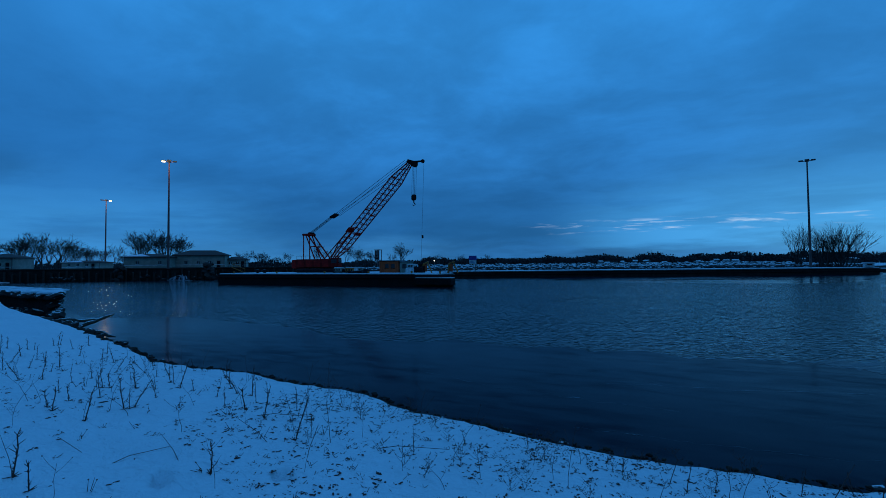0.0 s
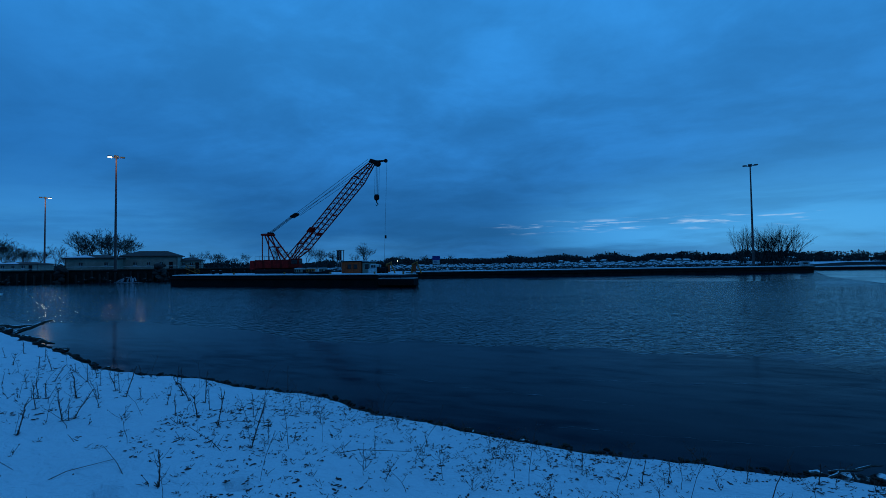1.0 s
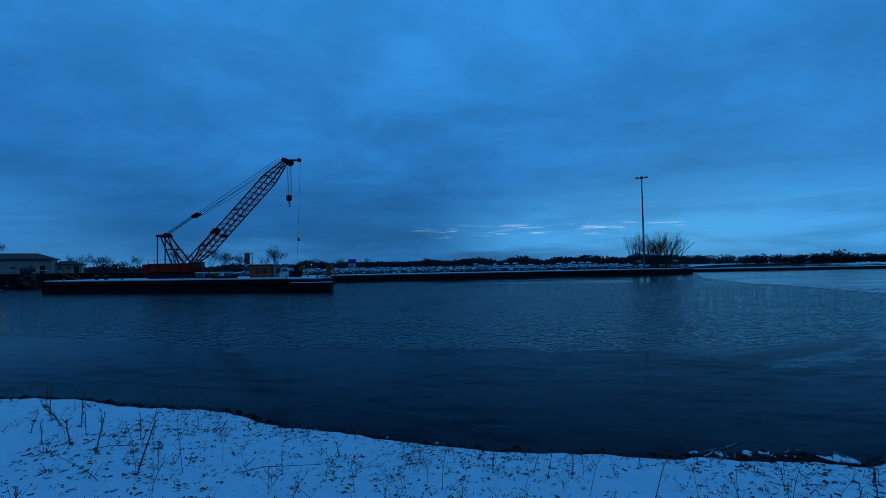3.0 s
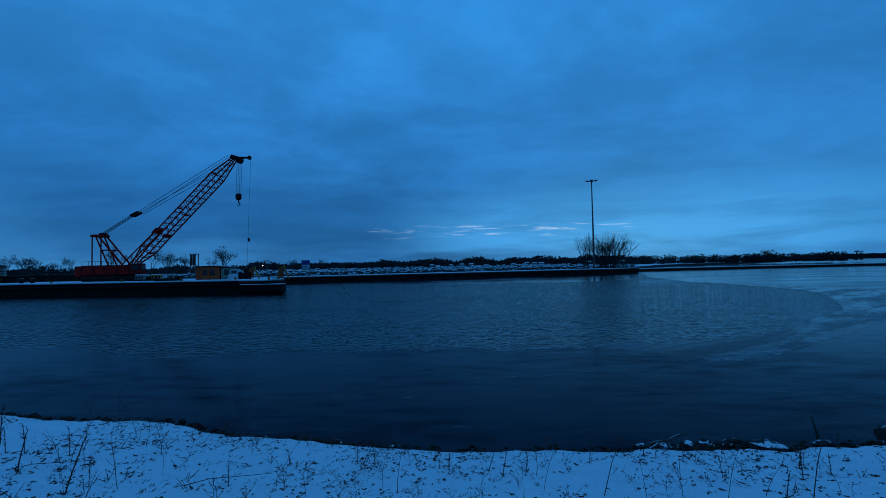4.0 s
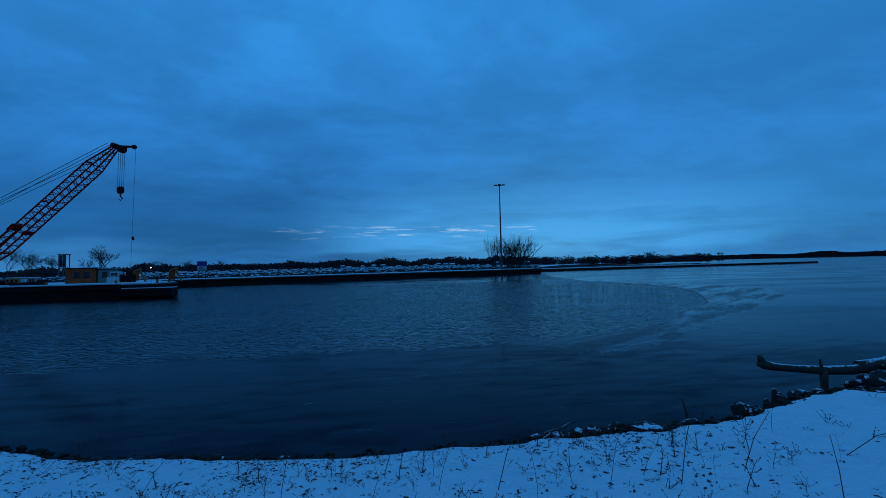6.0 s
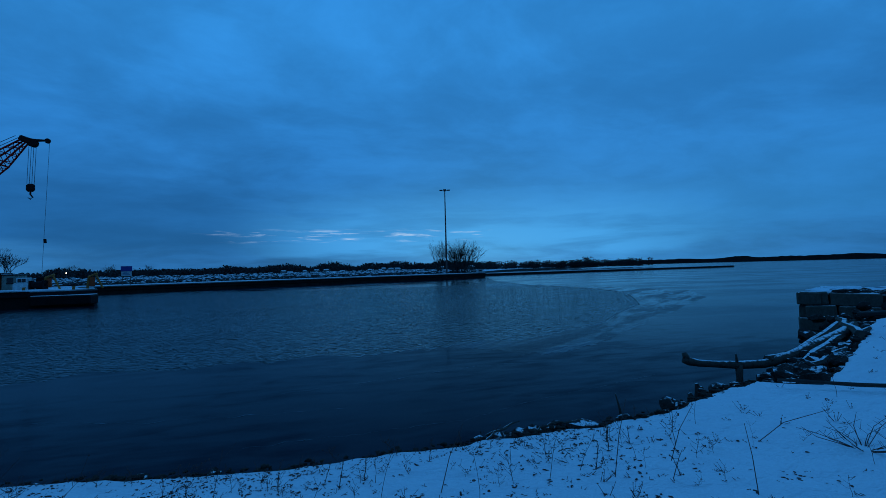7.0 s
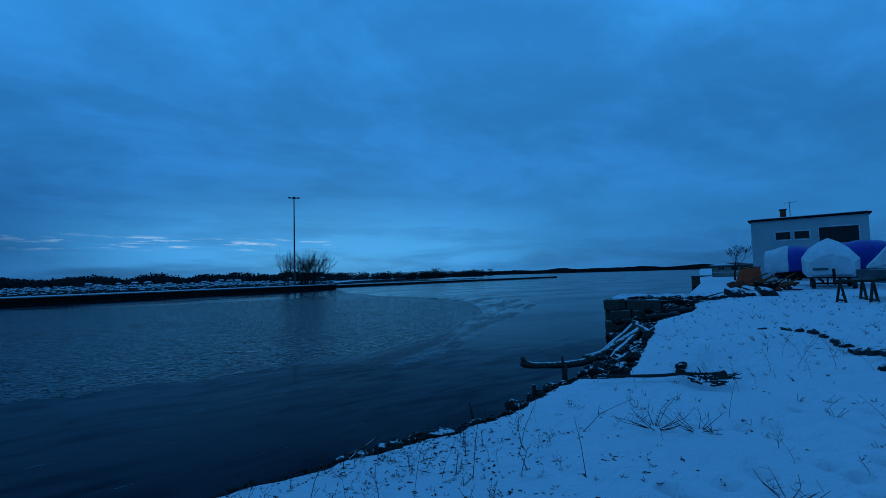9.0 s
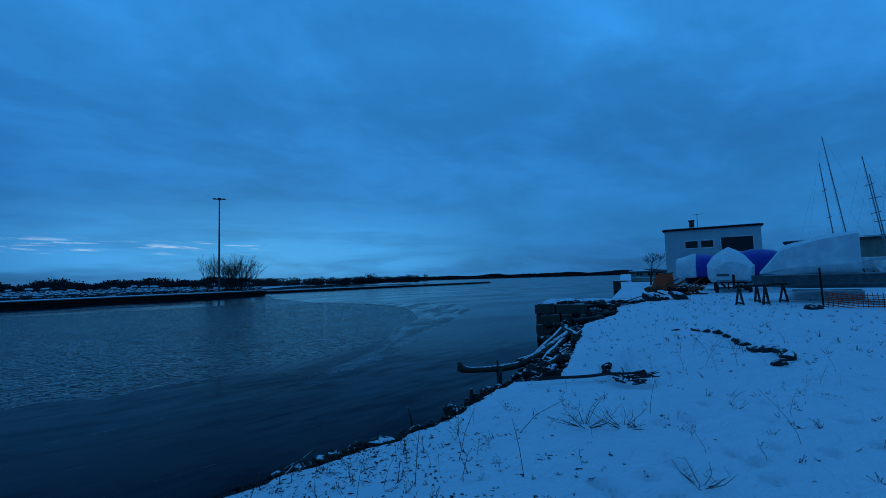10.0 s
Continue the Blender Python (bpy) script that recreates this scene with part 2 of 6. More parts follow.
TIMBER = snowy("old_timber", (0.07, 0.055, 0.045), (0.02, 0.017, 0.015), 0.85, 0.98, 8.0, 0.3)
BUILDING = surface("painted_block", (0.48, 0.50, 0.51), (0.40, 0.42, 0.43), 0.8, grain=6, patch=0.5)
WRAP_WHITE = surface("white_shrink_wrap", (0.80, 0.81, 0.82), (0.62, 0.63, 0.65), 0.35, grain=3, patch=1.2, bump=0.5, depth=0.05)
WRAP_BLUE = surface("blue_shrink_wrap", (0.022, 0.035, 0.42), (0.016, 0.025, 0.28), 0.35, grain=3, patch=1.2, bump=0.5, depth=0.05)
BOAT_GREY = surface("grey_aluminium_hull", (0.14, 0.16, 0.17), (0.08, 0.09, 0.10), 0.5, 0.3, grain=4, patch=1)
RUBBER = surface("tyre_rubber", (0.02, 0.02, 0.02), (0.012, 0.012, 0.012), 0.9)
RUST = surface("rusty_brown", (0.42, 0.075, 0.028), (0.12, 0.03, 0.015), 0.9, grain=7, patch=1.5)
TARP = snowy("dark_tarp", (0.045, 0.05, 0.05), (0.015, 0.017, 0.018), 0.8, 0.97, 5.0, 0.2)
NET = surface("orange_fence", (0.92, 0.09, 0.02), (0.6, 0.05, 0.015), 0.8)
ALU = surface("mast_aluminium", (0.34, 0.35, 0.36), (0.22, 0.22, 0.23), 0.5, 0.3)
LIGHT_FAR = surface("far_lamp", (0.9, 0.8, 0.6), (0.9, 0.8, 0.6), 0.5, emit=((1.0, 0.8, 0.55), 8.0))
SLUSH = surface("slush_ice", (0.06, 0.12, 0.17), (0.004, 0.016, 0.028), 0.35, grain=3.5, patch=0.9, bump=0.6, depth=0.05, spread=(0.42, 0.62))
SOIL = surface("bank_soil", (0.05, 0.036, 0.026), (0.015, 0.011, 0.009), 0.95, grain=18, patch=3, spec=0.15)
FOAM = surface("white_foam", (0.42, 0.46, 0.50), (0.16, 0.19, 0.22), 0.6, grain=5, patch=1.5, bump=0.8)


# ---- mesh helpers ----
def mesh_of(bm, name, material, smooth=False):
    data = bpy.data.meshes.new(name)
    bm.normal_update()
    bm.to_mesh(data)
    bm.free()
    data.materials.append(material)
    if smooth:
        data.polygons.foreach_set("use_smooth", [True] * len(data.polygons))
    return data


def part(name, bm, material, parent, label="", smooth=False):
    ob = new(name, mesh_of(bm, name, material, smooth))
    ob.parent = parent
    return tagged(ob, label) if label else ob


def solo(name, bm, material, label, category, m=None, smooth=False, **tags):
    ob = new(name, mesh_of(bm, name, material, smooth))
    if m is not None:
        ob.matrix_basis = m
    return tagged(ob, label, category, **tags)


def thing(name, label, category, m=None, group=""):
    ob = new(name)
    if m is not None:
        ob.matrix_basis = m
    return tagged(ob, label, category, group)


def box(bm, x0, x1, y0, y1, z0, z1, bevel=0.0, m=None):
    made = bmesh.ops.create_cube(bm, size=1.0)["verts"]
    bmesh.ops.transform(bm, matrix=Matrix.LocRotScale(((x0 + x1) / 2, (y0 + y1) / 2, (z0 + z1) / 2), None, (x1 - x0, y1 - y0, z1 - z0)), verts=made)
    if m is not None:
        bmesh.ops.transform(bm, matrix=m, verts=made)
    if bevel:
        edges = list({e for v in made for e in v.link_edges})
        bmesh.ops.bevel(bm, geom=edges, offset=bevel, segments=1, affect="EDGES")
    return bm


def boxed(*args, **kw):
    return box(bmesh.new(), *args, **kw)


def rod(bm, a, b, r0, r1=None, sides=6):
    a, b = Vector(a), Vector(b)
    r1 = r0 if r1 is None else r1
    turn = (b - a).to_track_quat("Z", "Y").to_matrix().to_4x4()
    bmesh.ops.create_cone(bm, cap_ends=True, segments=sides, radius1=r0, radius2=r1, depth=(b - a).length, matrix=Matrix.Translation((a + b) / 2) @ turn)
    return bm


def rodded(*args, **kw):
    return rod(bmesh.new(), *args, **kw)


def tube(bm, points, radii, sides=5):
    """A bent, tapering limb through the given points."""
    points = [Vector(p) for p in points]
    rings = []
    for i, p in enumerate(points):
        d = (points[min(i + 1, len(points) - 1)] - points[max(i - 1, 0)]).normalized()
        u = d.cross(Vector((0.31, 0.17, 0.93)) if abs(d.z) < 0.9 else Vector((1, 0.2, 0))).normalized()
        v = d.cross(u)
        rings.append([bm.verts.new(p + radii[i] * (math.cos(s) * u + math.sin(s) * v)) for s in (2 * math.pi * j / sides for j in range(sides))])
    for r, q in zip(rings, rings[1:]):
        for j in range(sides):
            bm.faces.new((r[j], r[(j + 1) % sides], q[(j + 1) % sides], q[j]))
    bm.faces.new(rings[0][::-1])
    bm.faces.new(rings[-1])
    return bm


def rock(bm, at, size, rng, squash=0.7, detail=2):
    """An uneven stone."""
    made = bmesh.ops.create_icosphere(bm, subdivisions=detail, radius=1.0)["verts"]
    off = Vector((rng.uniform(-50, 50), rng.uniform(-50, 50), rng.uniform(-50, 50)))
    turn = Euler((rng.uniform(-0.4, 0.4), rng.uniform(-0.4, 0.4), rng.uniform(0, 6.3))).to_matrix()
    sx, sy = rng.uniform(0.75, 1.3), rng.uniform(0.7, 1.1)
    for v in made:
        c = v.co.copy()
        c *= 0.8 + 0.45 * noise.noise(c * 1.3 + off)
        c.x, c.y, c.z = (max(-0.75, min(0.75, q)) for q in c)
        v.co = Vector(at) + turn @ Vector((c.x * sx, c.y * sy, c.z * squash)) * size
    return bm


def wall_with(bm, length, height, thick, holes):
    """A wall along x from 0, front at y=0, with holes (x0, x1, z0, z1) cut right through."""
    xs = sorted({0, length, *[h[0] for h in holes], *[h[1] for h in holes]})
    zs = sorted({0, height, *[h[2] for h in holes], *[h[3] for h in holes]})
    for a, b in zip(xs, xs[1:]):
        for c, d in zip(zs, zs[1:]):
            if not any(h[0] <= a and b <= h[1] and h[2] <= c and d <= h[3] for h in holes):
                box(bm, a, b, 0, thick, c, d)
    bmesh.ops.remove_doubles(bm, verts=bm.verts, dist=1e-4)
    return bm


class Soup:
    """A quick gatherer of many small pieces for one mesh."""

    def __init__(self):
        self.v, self.f, self.count = [], [], 0
        self.balls = {}
        for n in (1, 2):
            bm = bmesh.new()
            bmesh.ops.create_icosphere(bm, subdivisions=n, radius=1.0)
            self.balls[n] = (np.array([v.co for v in bm.verts]), [tuple(v.index for v in f.verts) for f in bm.faces])
            bm.free()

    def add(self, verts, faces):
        self.v.append(np.asarray(verts, float))
        self.f += [tuple(i + self.count for i in f) for f in faces]
        self.count += len(verts)

    def ball(self, at, size, rng, uneven=0.4, detail=1, turn=0.0):
        co, faces = self.balls[detail]
        c = co * (1 - uneven / 2 + uneven * np.array([rng.random() for _ in co]))[:, None]
        c = c.clip(-0.8, 0.8) * np.asarray(size)
        if turn:
            s, k = math.sin(turn), math.cos(turn)
            c = np.stack([k * c[:, 0] - s * c[:, 1], s * c[:, 0] + k * c[:, 1], c[:, 2]], 1)
        self.add(c + np.asarray(at), faces)

    def stick(self, a, b, r0, r1, sides=3):
        a, b = Vector(a), Vector(b)
        d = (b - a).normalized()
        u = d.cross(Vector((0.3, 0.9, 0.1)) if abs(d.z) > 0.7 else Vector((0, 0, 1))).normalized()
        w = d.cross(u)
        ring = [math.cos(2 * math.pi * j / sides) * u + math.sin(2 * math.pi * j / sides) * w for j in range(sides)]
        verts = [a + r0 * q for q in ring] + [b + r1 * q for q in ring]
        n = sides
        self.add([tuple(v) for v in verts], [(j, (j + 1) % n, n + (j + 1) % n, n + j) for j in range(n)] + [tuple(range(n))[::-1], tuple(range(n, 2 * n))])

    def mesh(self, name, material, smooth=False):
        data = bpy.data.meshes.new(name)
        data.from_pydata(np.concatenate(self.v).tolist(), [], self.f)
        data.materials.append(material)
        if smooth:
            data.polygons.foreach_set("use_smooth", [True] * len(data.polygons))
        return data


# ---- ground, water, ice ----
GROUND = 2.25
SHORE = ((-3000, 700), (-300, 90), (-60, 22), (-33, 13.3), (-26.7, 11.0), (-17.9, 8.65), (-11.8, 6.78), (-8.6, 5.66), (-7.4, 5.52), (-6.2, 5.56), (-4.8, 5.36), (-3.4, 5.16), (-2.6, 4.88), (-1.5, 4.58), (0, 4.42), (1.7, 4.45), (2.9, 4.42), (3.9, 4.5), (5.3, 5.0), (6.15, 5.3), (6.7, 4.75), (8, 5.3), (10.6, 6.75), (12.6, 7.85), (15, 9.1), (17.5, 9.75), (19.5, 10.2), (21.5, 11.0), (24.2, 12.6), (27, 14.6), (57, 28.5), (300, 150), (3000, 1490))
SX, SY = zip(*SHORE)
PRINTS = ((3.26, 2.07), (3.21, 1.9), (3.63, 1.83), (4.61, 1.5), (5.36, 2.14), (5.0, 2.3), (5.19, 0.88), (5.62, 0.62), (4.49, 1.3), (6.4, 0.9), (5.9, 1.5), (7.1, 0.4), (-3.4, 2.2), (-2.6, 2.6), (4.05, 1.75), (4.2, 1.1), (5.0, 1.25), (6.1, 2.2), (6.7, 1.7), (7.4, 1.2), (3.4, 1.55), (8.2, 0.9))


def shore(x):
    y = float(np.interp(x, SX, SY)) + 0.16
    if -40 < x < 40:
        y += 0.10 * noise.noise((x * 0.9, 3.1, 0)) + 0.07 * noise.noise((x * 3.2, 9.1, 0)) + 0.03 * noise.noise((x * 9, 1.7, 0))
    return y


def ground_z(x, y):
    s = shore(x) - y
    if s < 0:
        return max(-1.0, -0.1 + 1.5 * s)
    rim = 0.16
    z = -0.1 + (GROUND - 0.2 + 0.1) * min(1.0, s / rim) ** 0.7
    t = min(1.0, max(0.0, (s - rim) / 2.6))
    z += 0.2 * t * t * (3 - 2 * t)
    if abs(x) < 80 and s < 80:
        z += (0.07 * noise.noise((x * 0.35, y * 0.35, 1)) + 0.035 * noise.noise((x * 1.3, y * 1.3, 5)) + 0.02 * noise.noise((x * 4.1, y * 4.1, 8)) + 0.008 * noise.noise((x * 9.7, y * 9.7, 3))) * min(1, s / 0.6)
        for fx, fy in PRINTS:
            if abs(x - fx) < 0.5 and abs(y - fy) < 0.5:
                z -= 0.13 * math.exp(-(((x - fx) ** 2 / 0.008 + (y - fy) ** 2 / 0.004) ** 2))
        # the drifted hump in the yard
        d = -0.32 * (x - 7.7) + 0.95 * (y - 4.05) + 0.10 * noise.noise((x * 1.6, 2, 0))
        z += 0.17 * math.tanh(d / 0.13) * math.exp(-((x - 7.9) ** 2) / 1.3 - d * d / 0.7)
        z += 0.16 * math.exp(-((x - 9.3) ** 2) / 2.0 - ((y - 5.0) ** 2) / 0.9)
        # the sunken ring of stones
        z -= 0.16 * math.exp(-(((x - 11.2) ** 2 / 2.6 + (y - 3.6) ** 2 / 1.1) ** 2))
    return z


def spread(lo, hi, step, grow, limit):
    """Even steps from lo to hi, then ever longer ones out to the limit."""
    out = list(np.arange(lo, hi, step))
    d, v = step, out[-1]
    while v < limit:
        d *= grow
        v += d
        out.append(v)
    return out


def ground():
    right = list(np.arange(0, 1.99, 0.09)) + list(np.arange(2.05, 9, 0.05)) + spread(9.06, 14, 0.09, 1.06, 2900)
    left = [-v for v in spread(0, 12, 0.09, 1.06, 2900)][:0:-1]
    xs = left + right
    ss = [-0.6, -0.3, -0.1, 0.0, 0.02, 0.04, 0.06, 0.09, 0.12, 0.16, 0.2, 0.25, 0.3, 0.36, 0.43] + spread(0.5, 7.0, 0.06, 1.1, 1500)
    verts = [(x, y, ground_z(x, y)) for x in xs for y in [shore(x) - s for s in ss]]
    n = len(ss)
    faces = [(i * n + j, i * n + j + 1, (i + 1) * n + j + 1, (i + 1) * n + j) for i in range(len(xs) - 1) for j in range(n - 1)]
    data = bpy.data.meshes.new("ground")
    data.from_pydata(verts, [], faces)
    data.materials.append(SNOW)
    data.polygons.foreach_set("use_smooth", [True] * len(data.polygons))
    tagged(new("ground", data), "snow-covered shore with a dark bare bank edge", "ground", kind="structure")


NEAR_EDGE = ((-100, 330), (-75, 269), (-69, 100), (-62, 44.7), (-49.6, 35.5), (-36.6, 24.3), (-15.5, 21.4), (2.2, 20.6), (14.9, 22.1), (27.3, 25.5), (35, 31.7), (38.7, 44.8))
FAR_EDGE = ((20.8, 172), (21.7, 127), (26, 93.5), (32.7, 79.6), (37.4, 61.7), (38.7, 44.8))


def edge_at(curve, az):
    a, r = zip(*curve)
    return float(np.interp(az, a, r)) * (1 + 0.05 * noise.noise((az * 0.22, 1.5, 0)) + 0.014 * noise.noise((az * 0.8, 7, 0)) + 0.003 * noise.noise((az * 4.0, 3, 0)))


def polar_sheet(name, bands, z, material, label, category):
    """Flat sheets between two reaches from the shore, for bearing after bearing."""
    verts, faces = [], []
    for az0, az1, step, inner, outer, n in bands:
        count = max(2, int((az1 - az0) / step))
        first = len(verts)
        for i in range(count + 1):
            az = az0 + (az1 - az0) * i / count
            r0, r1 = inner(az), max(outer(az), inner(az) * 1.0001)
            for j in range(n + 1):
                r = r0 * (r1 / r0) ** (j / n)
                verts.append((r * math.sin(radians(az)), r * math.cos(radians(az)), z))
        for i in range(count):
            for j in range(n):
                p = first + i * (n + 1) + j
                faces.append((p, p + n + 1, p + n + 2, p + 1)[::-1])
    data = bpy.data.meshes.new(name)
    data.from_pydata(verts, [], faces)
    data.materials.append(material)
    tagged(new(name, data), label, category, kind="structure")


def water():
    polar_sheet("water", [(-110, 110, 1.0, lambda az: 0.5, lambda az: 4600.0, 60)], 0.0, WATER, "dark rippled harbour water reflecting dusk sky", "water")
    near, far = (lambda az: edge_at(NEAR_EDGE, az)), (lambda az: edge_at(FAR_EDGE, az))
    polar_sheet("ice_sheet", [(-100, 38.7, 0.25, lambda az: 1.0, near, 30), (20.8, 38.7, 0.2, far, lambda az: 3500.0, 30), (38.7, 85, 1.0, lambda az: 1.0, lambda az: 3500.0, 60)], 0.012, ICE, "thin smooth lake ice along the shore", "ice")
    thick = lambda az: 1 + 0.018 * max(0.0, 0.35 + noise.noise((az * 0.9, 2, 0)))
    polar_sheet("ice_rim", [(4, 38.6, 0.12, lambda az: near(az) / thick(az), lambda az: near(az) + 0.02, 3), (24, 38.6, 0.15, lambda az: far(az) - 0.05, lambda az: far(az) * thick(az + 9), 3)], 0.018, SLUSH, "pale broken slush along the ice edge", "slush")
    # brash ice drifted round the open water
    inner = lambda az: float(np.interp(az, (8, 18, 26.5, 30.4, 35.3, 39, 42.2, 45.3), (21.2, 21.6, 20.0, 20.6, 24.5, 31, 40, 55.5))) * (1 + 0.05 * noise.noise((az * 0.7, 4, 0)) + 0.03 * noise.noise((az * 2.6, 8, 0)))
    outer = lambda az: float(np.interp(az, (24, 29, 39, 43.8, 45.3), (97, 92, 76, 68.8, 56.5))) * (1 + 0.05 * noise.noise((az * 0.9, 14, 0)) + 0.02 * noise.noise((az * 3.1, 5, 0)))
    polar_sheet("brash_ice", [(8, 38.65, 0.12, lambda q: min(inner(q), near(q) * 0.993), lambda q: near(q) * 0.995, 4), (38.65, 45.3, 0.12, inner, outer, 8), (22, 38.65, 0.12, lambda q: far(q) * 1.005, lambda q: max(outer(q), far(q) * 1.02), 4)], 0.016, BRASH, "mottled brash ice swirled round the open water", "ice")
    # thin ice along the dock
    skim = lambda az: float(np.interp(az, (-14, -8, -2, 8, 15, 20), (122, 104, 95, 94, 97, 112))) * (1 + 0.03 * noise.noise((az * 0.7, 3, 0)) + 0.01 * noise.noise((az * 3, 3, 0)))
    front = lambda az: (114 + 43 * 0.42) / (math.cos(radians(az)) - 0.42 * math.sin(radians(az)))
    polar_sheet("dock_ice", [(-14, 20, 0.2, skim, lambda az: front(az) - 0.4, 4)], 0.012, ICE, "pale skim of ice along the dock foot", "ice")
    # cracks healed with rime
    for c, (bearings, reaches) in enumerate((((-4, 10, 20, 27), (15.2, 16.0, 17.7, 18.4)), ((-8, 6, 18, 25, 34, 41), (10.9, 10.9, 11.5, 12.9, 15.0, 17.5)), ((-30, -18, -6, 4), (17.0, 14.2, 13.2, 13.0)))):
        line = lambda q, c=c, b=bearings, e=reaches: float(np.interp(q, b, e)) * (1 + 0.012 * noise.noise((q * 0.5, c * 3, 0)) + 0.004 * noise.noise((q * 2.9, c * 3, 0)))
        polar_sheet("ice_crack", [(bearings[0], bearings[-1], 0.2, line, lambda q, line=line, c=c: line(q) + 0.003 + 0.06 * max(0.0, noise.noise((q * 0.45, c * 4, 6))), 1)], 0.017, SLUSH, "thin pale rime crack across the ice", "ice crack")


ground()
water()


# ---- docks and far land ----
def dock_line(x):
    return 114 + (x + 43) * 0.42


def run(bm, a, b, back, z0, z1):
    """A slab whose front goes from a to b."""
    (ax, ay), (bx, by) = a, b
    m = pose(ax, ay, 0, 0, 0, math.degrees(math.atan2(by - ay, bx - ax)))
    return box(bm, 0, math.dist(a, b), 0, back, z0, z1, m=m)


def docks():
    a, b = (-84, dock_line(-84)), (59, dock_line(59))
    dock = tagged(new("dock_1"), "long concrete dock with snow on its deck", "dock", kind="structure")
    part("dock_wall", run(bmesh.new(), a, b, 9.0, -2, 1.55), SHEET_PILE, dock)
    m = pose(*a, 0, 0, 0, math.degrees(math.atan2(b[1] - a[1], b[0] - a[0])))
    long = math.dist(a, b)
    part("coping", box(bmesh.new(), -0.2, long + 0.2, -0.25, 0.9, 1.55, 1.75, 0.04, m=m), CONCRETE, dock)
    part("snow", box(bmesh.new(), 0, long, 0.05, 9, 1.76, 1.92, 0.05, m=m), SNOW_CAP, dock, "thin snow on the dock")
    part("waling", box(bmesh.new(), 0, long, -0.14, -0.003, 0.75, 1.0, 0.02, m=m), BLACK, dock)
    # the higher wall by the harbour office
    wall = tagged(new("quay_wall"), "dark timber and steel quay wall with rubble", "quay", kind="structure")
    c, d = (-176, 52), (-88, 116)
    m = pose(*c, 0, 0, 0, math.degrees(math.atan2(d[1] - c[1], d[0] - c[0])))
    long = math.dist(c, d)
    part("wall_face", box(bmesh.new(), -220, long, 0, 14, -2, 3.25, m=m), SHEET_PILE, wall)
    part("cap_beam", box(bmesh.new(), -220, long + 0.1, -0.3, 0.7, 3.25, 3.6, 0.05, m=m), TIMBER, wall)
    for i in range(60):
        x = 0.8 + i * (long - 1.6) / 59
        part("pile", rodded(m @ Vector((x, -0.32, -1)), m @ Vector((x, -0.32, 2.6 + 0.5 * math.sin(i * 2.3))), 0.26, sides=7), TIMBER, wall)
    for i in range(13):
        part("rail_post", rodded(m @ Vector((80 + i * 2.2, 0.5, 3.6)), m @ Vector((80 + i * 2.2, 0.5, 4.7)), 0.06), BLACK, wall)
    for z in (4.15, 4.65):
        part("rail", rodded(m @ Vector((80, 0.5, z)), m @ Vector((106.4, 0.5, z)), 0.05), BLACK, wall)
    part("apron_ice", box(bmesh.new(), -30, 24, -3.2, -0.6, -0.1, 0.12, m=m), SNOW_CAP, wall, "shelf of snowy ice at the foot")
    # land behind the docks
    bm = bmesh.new()
    outline = [(-3000, 420), (-420, -60), (-178, 56), (-90, 120), (-83, 106), (62, 166), (66, 190), (140, 330), (420, 620), (900, 1300), (1500, 2600), (-3000, 2600)]
    top = [bm.verts.new((x, y, 1.7)) for x, y in outline]
    low = [bm.verts.new((x, y, -1.0)) for x, y in outline]
    bm.faces.new(top)
    for i in range(len(top)):
        j = (i + 1) % len(top)
        bm.faces.new((top[i], low[i], low[j], top[j]))
    bmesh.ops.recalc_face_normals(bm, faces=bm.faces)
    bmesh.ops.triangulate(bm, faces=bm.faces[:])
    tagged(new("harbour_land", mesh_of(bm, "harbour_land", RUBBLE)), "flat snowy land behind the docks", "land", kind="structure")
    # the breakwater beyond the dock's end
    pier = tagged(new("dock_2"), "low breakwater with snow on top", "breakwater", kind="structure")
    e, f = (69, 188), (258, 232)
    part("wall", run(bmesh.new(), e, f, 10, -2, 1.0), SHEET_PILE, pier)
    part("snow", run(bmesh.new(), (69, 189), (258, 233), 8, 1.004, 1.2), SNOW_CAP, pier)
    # the far shore across the lake
    rng = random.Random(8)
    bm, last = bmesh.new(), None
    for i in range(160):
        az = radians(14 + i * 0.36)
        r = 2400
        h = 3 + 22 * min(1, max(0, (i - 20) / 60)) * (0.75 + 0.5 * noise.noise((i * 0.12, 0, 0))) + rng.uniform(0, 2.5)
        x, y = r * math.sin(az), r * math.cos(az)
        ring = [bm.verts.new((x, y, -1)), bm.verts.new((x, y, h)), bm.verts.new((x * 1.1, y * 1.1, h * 0.8))]
        if last:
            for p, q in ((0, 1), (1, 2)):
                bm.faces.new((last[p], ring[p], ring[q], last[q]))
        last = ring
    tagged(new("backdrop", mesh_of(bm, "backdrop", WOODLAND)), "low wooded shore far across the lake", "far shore", kind="structure")


docks()


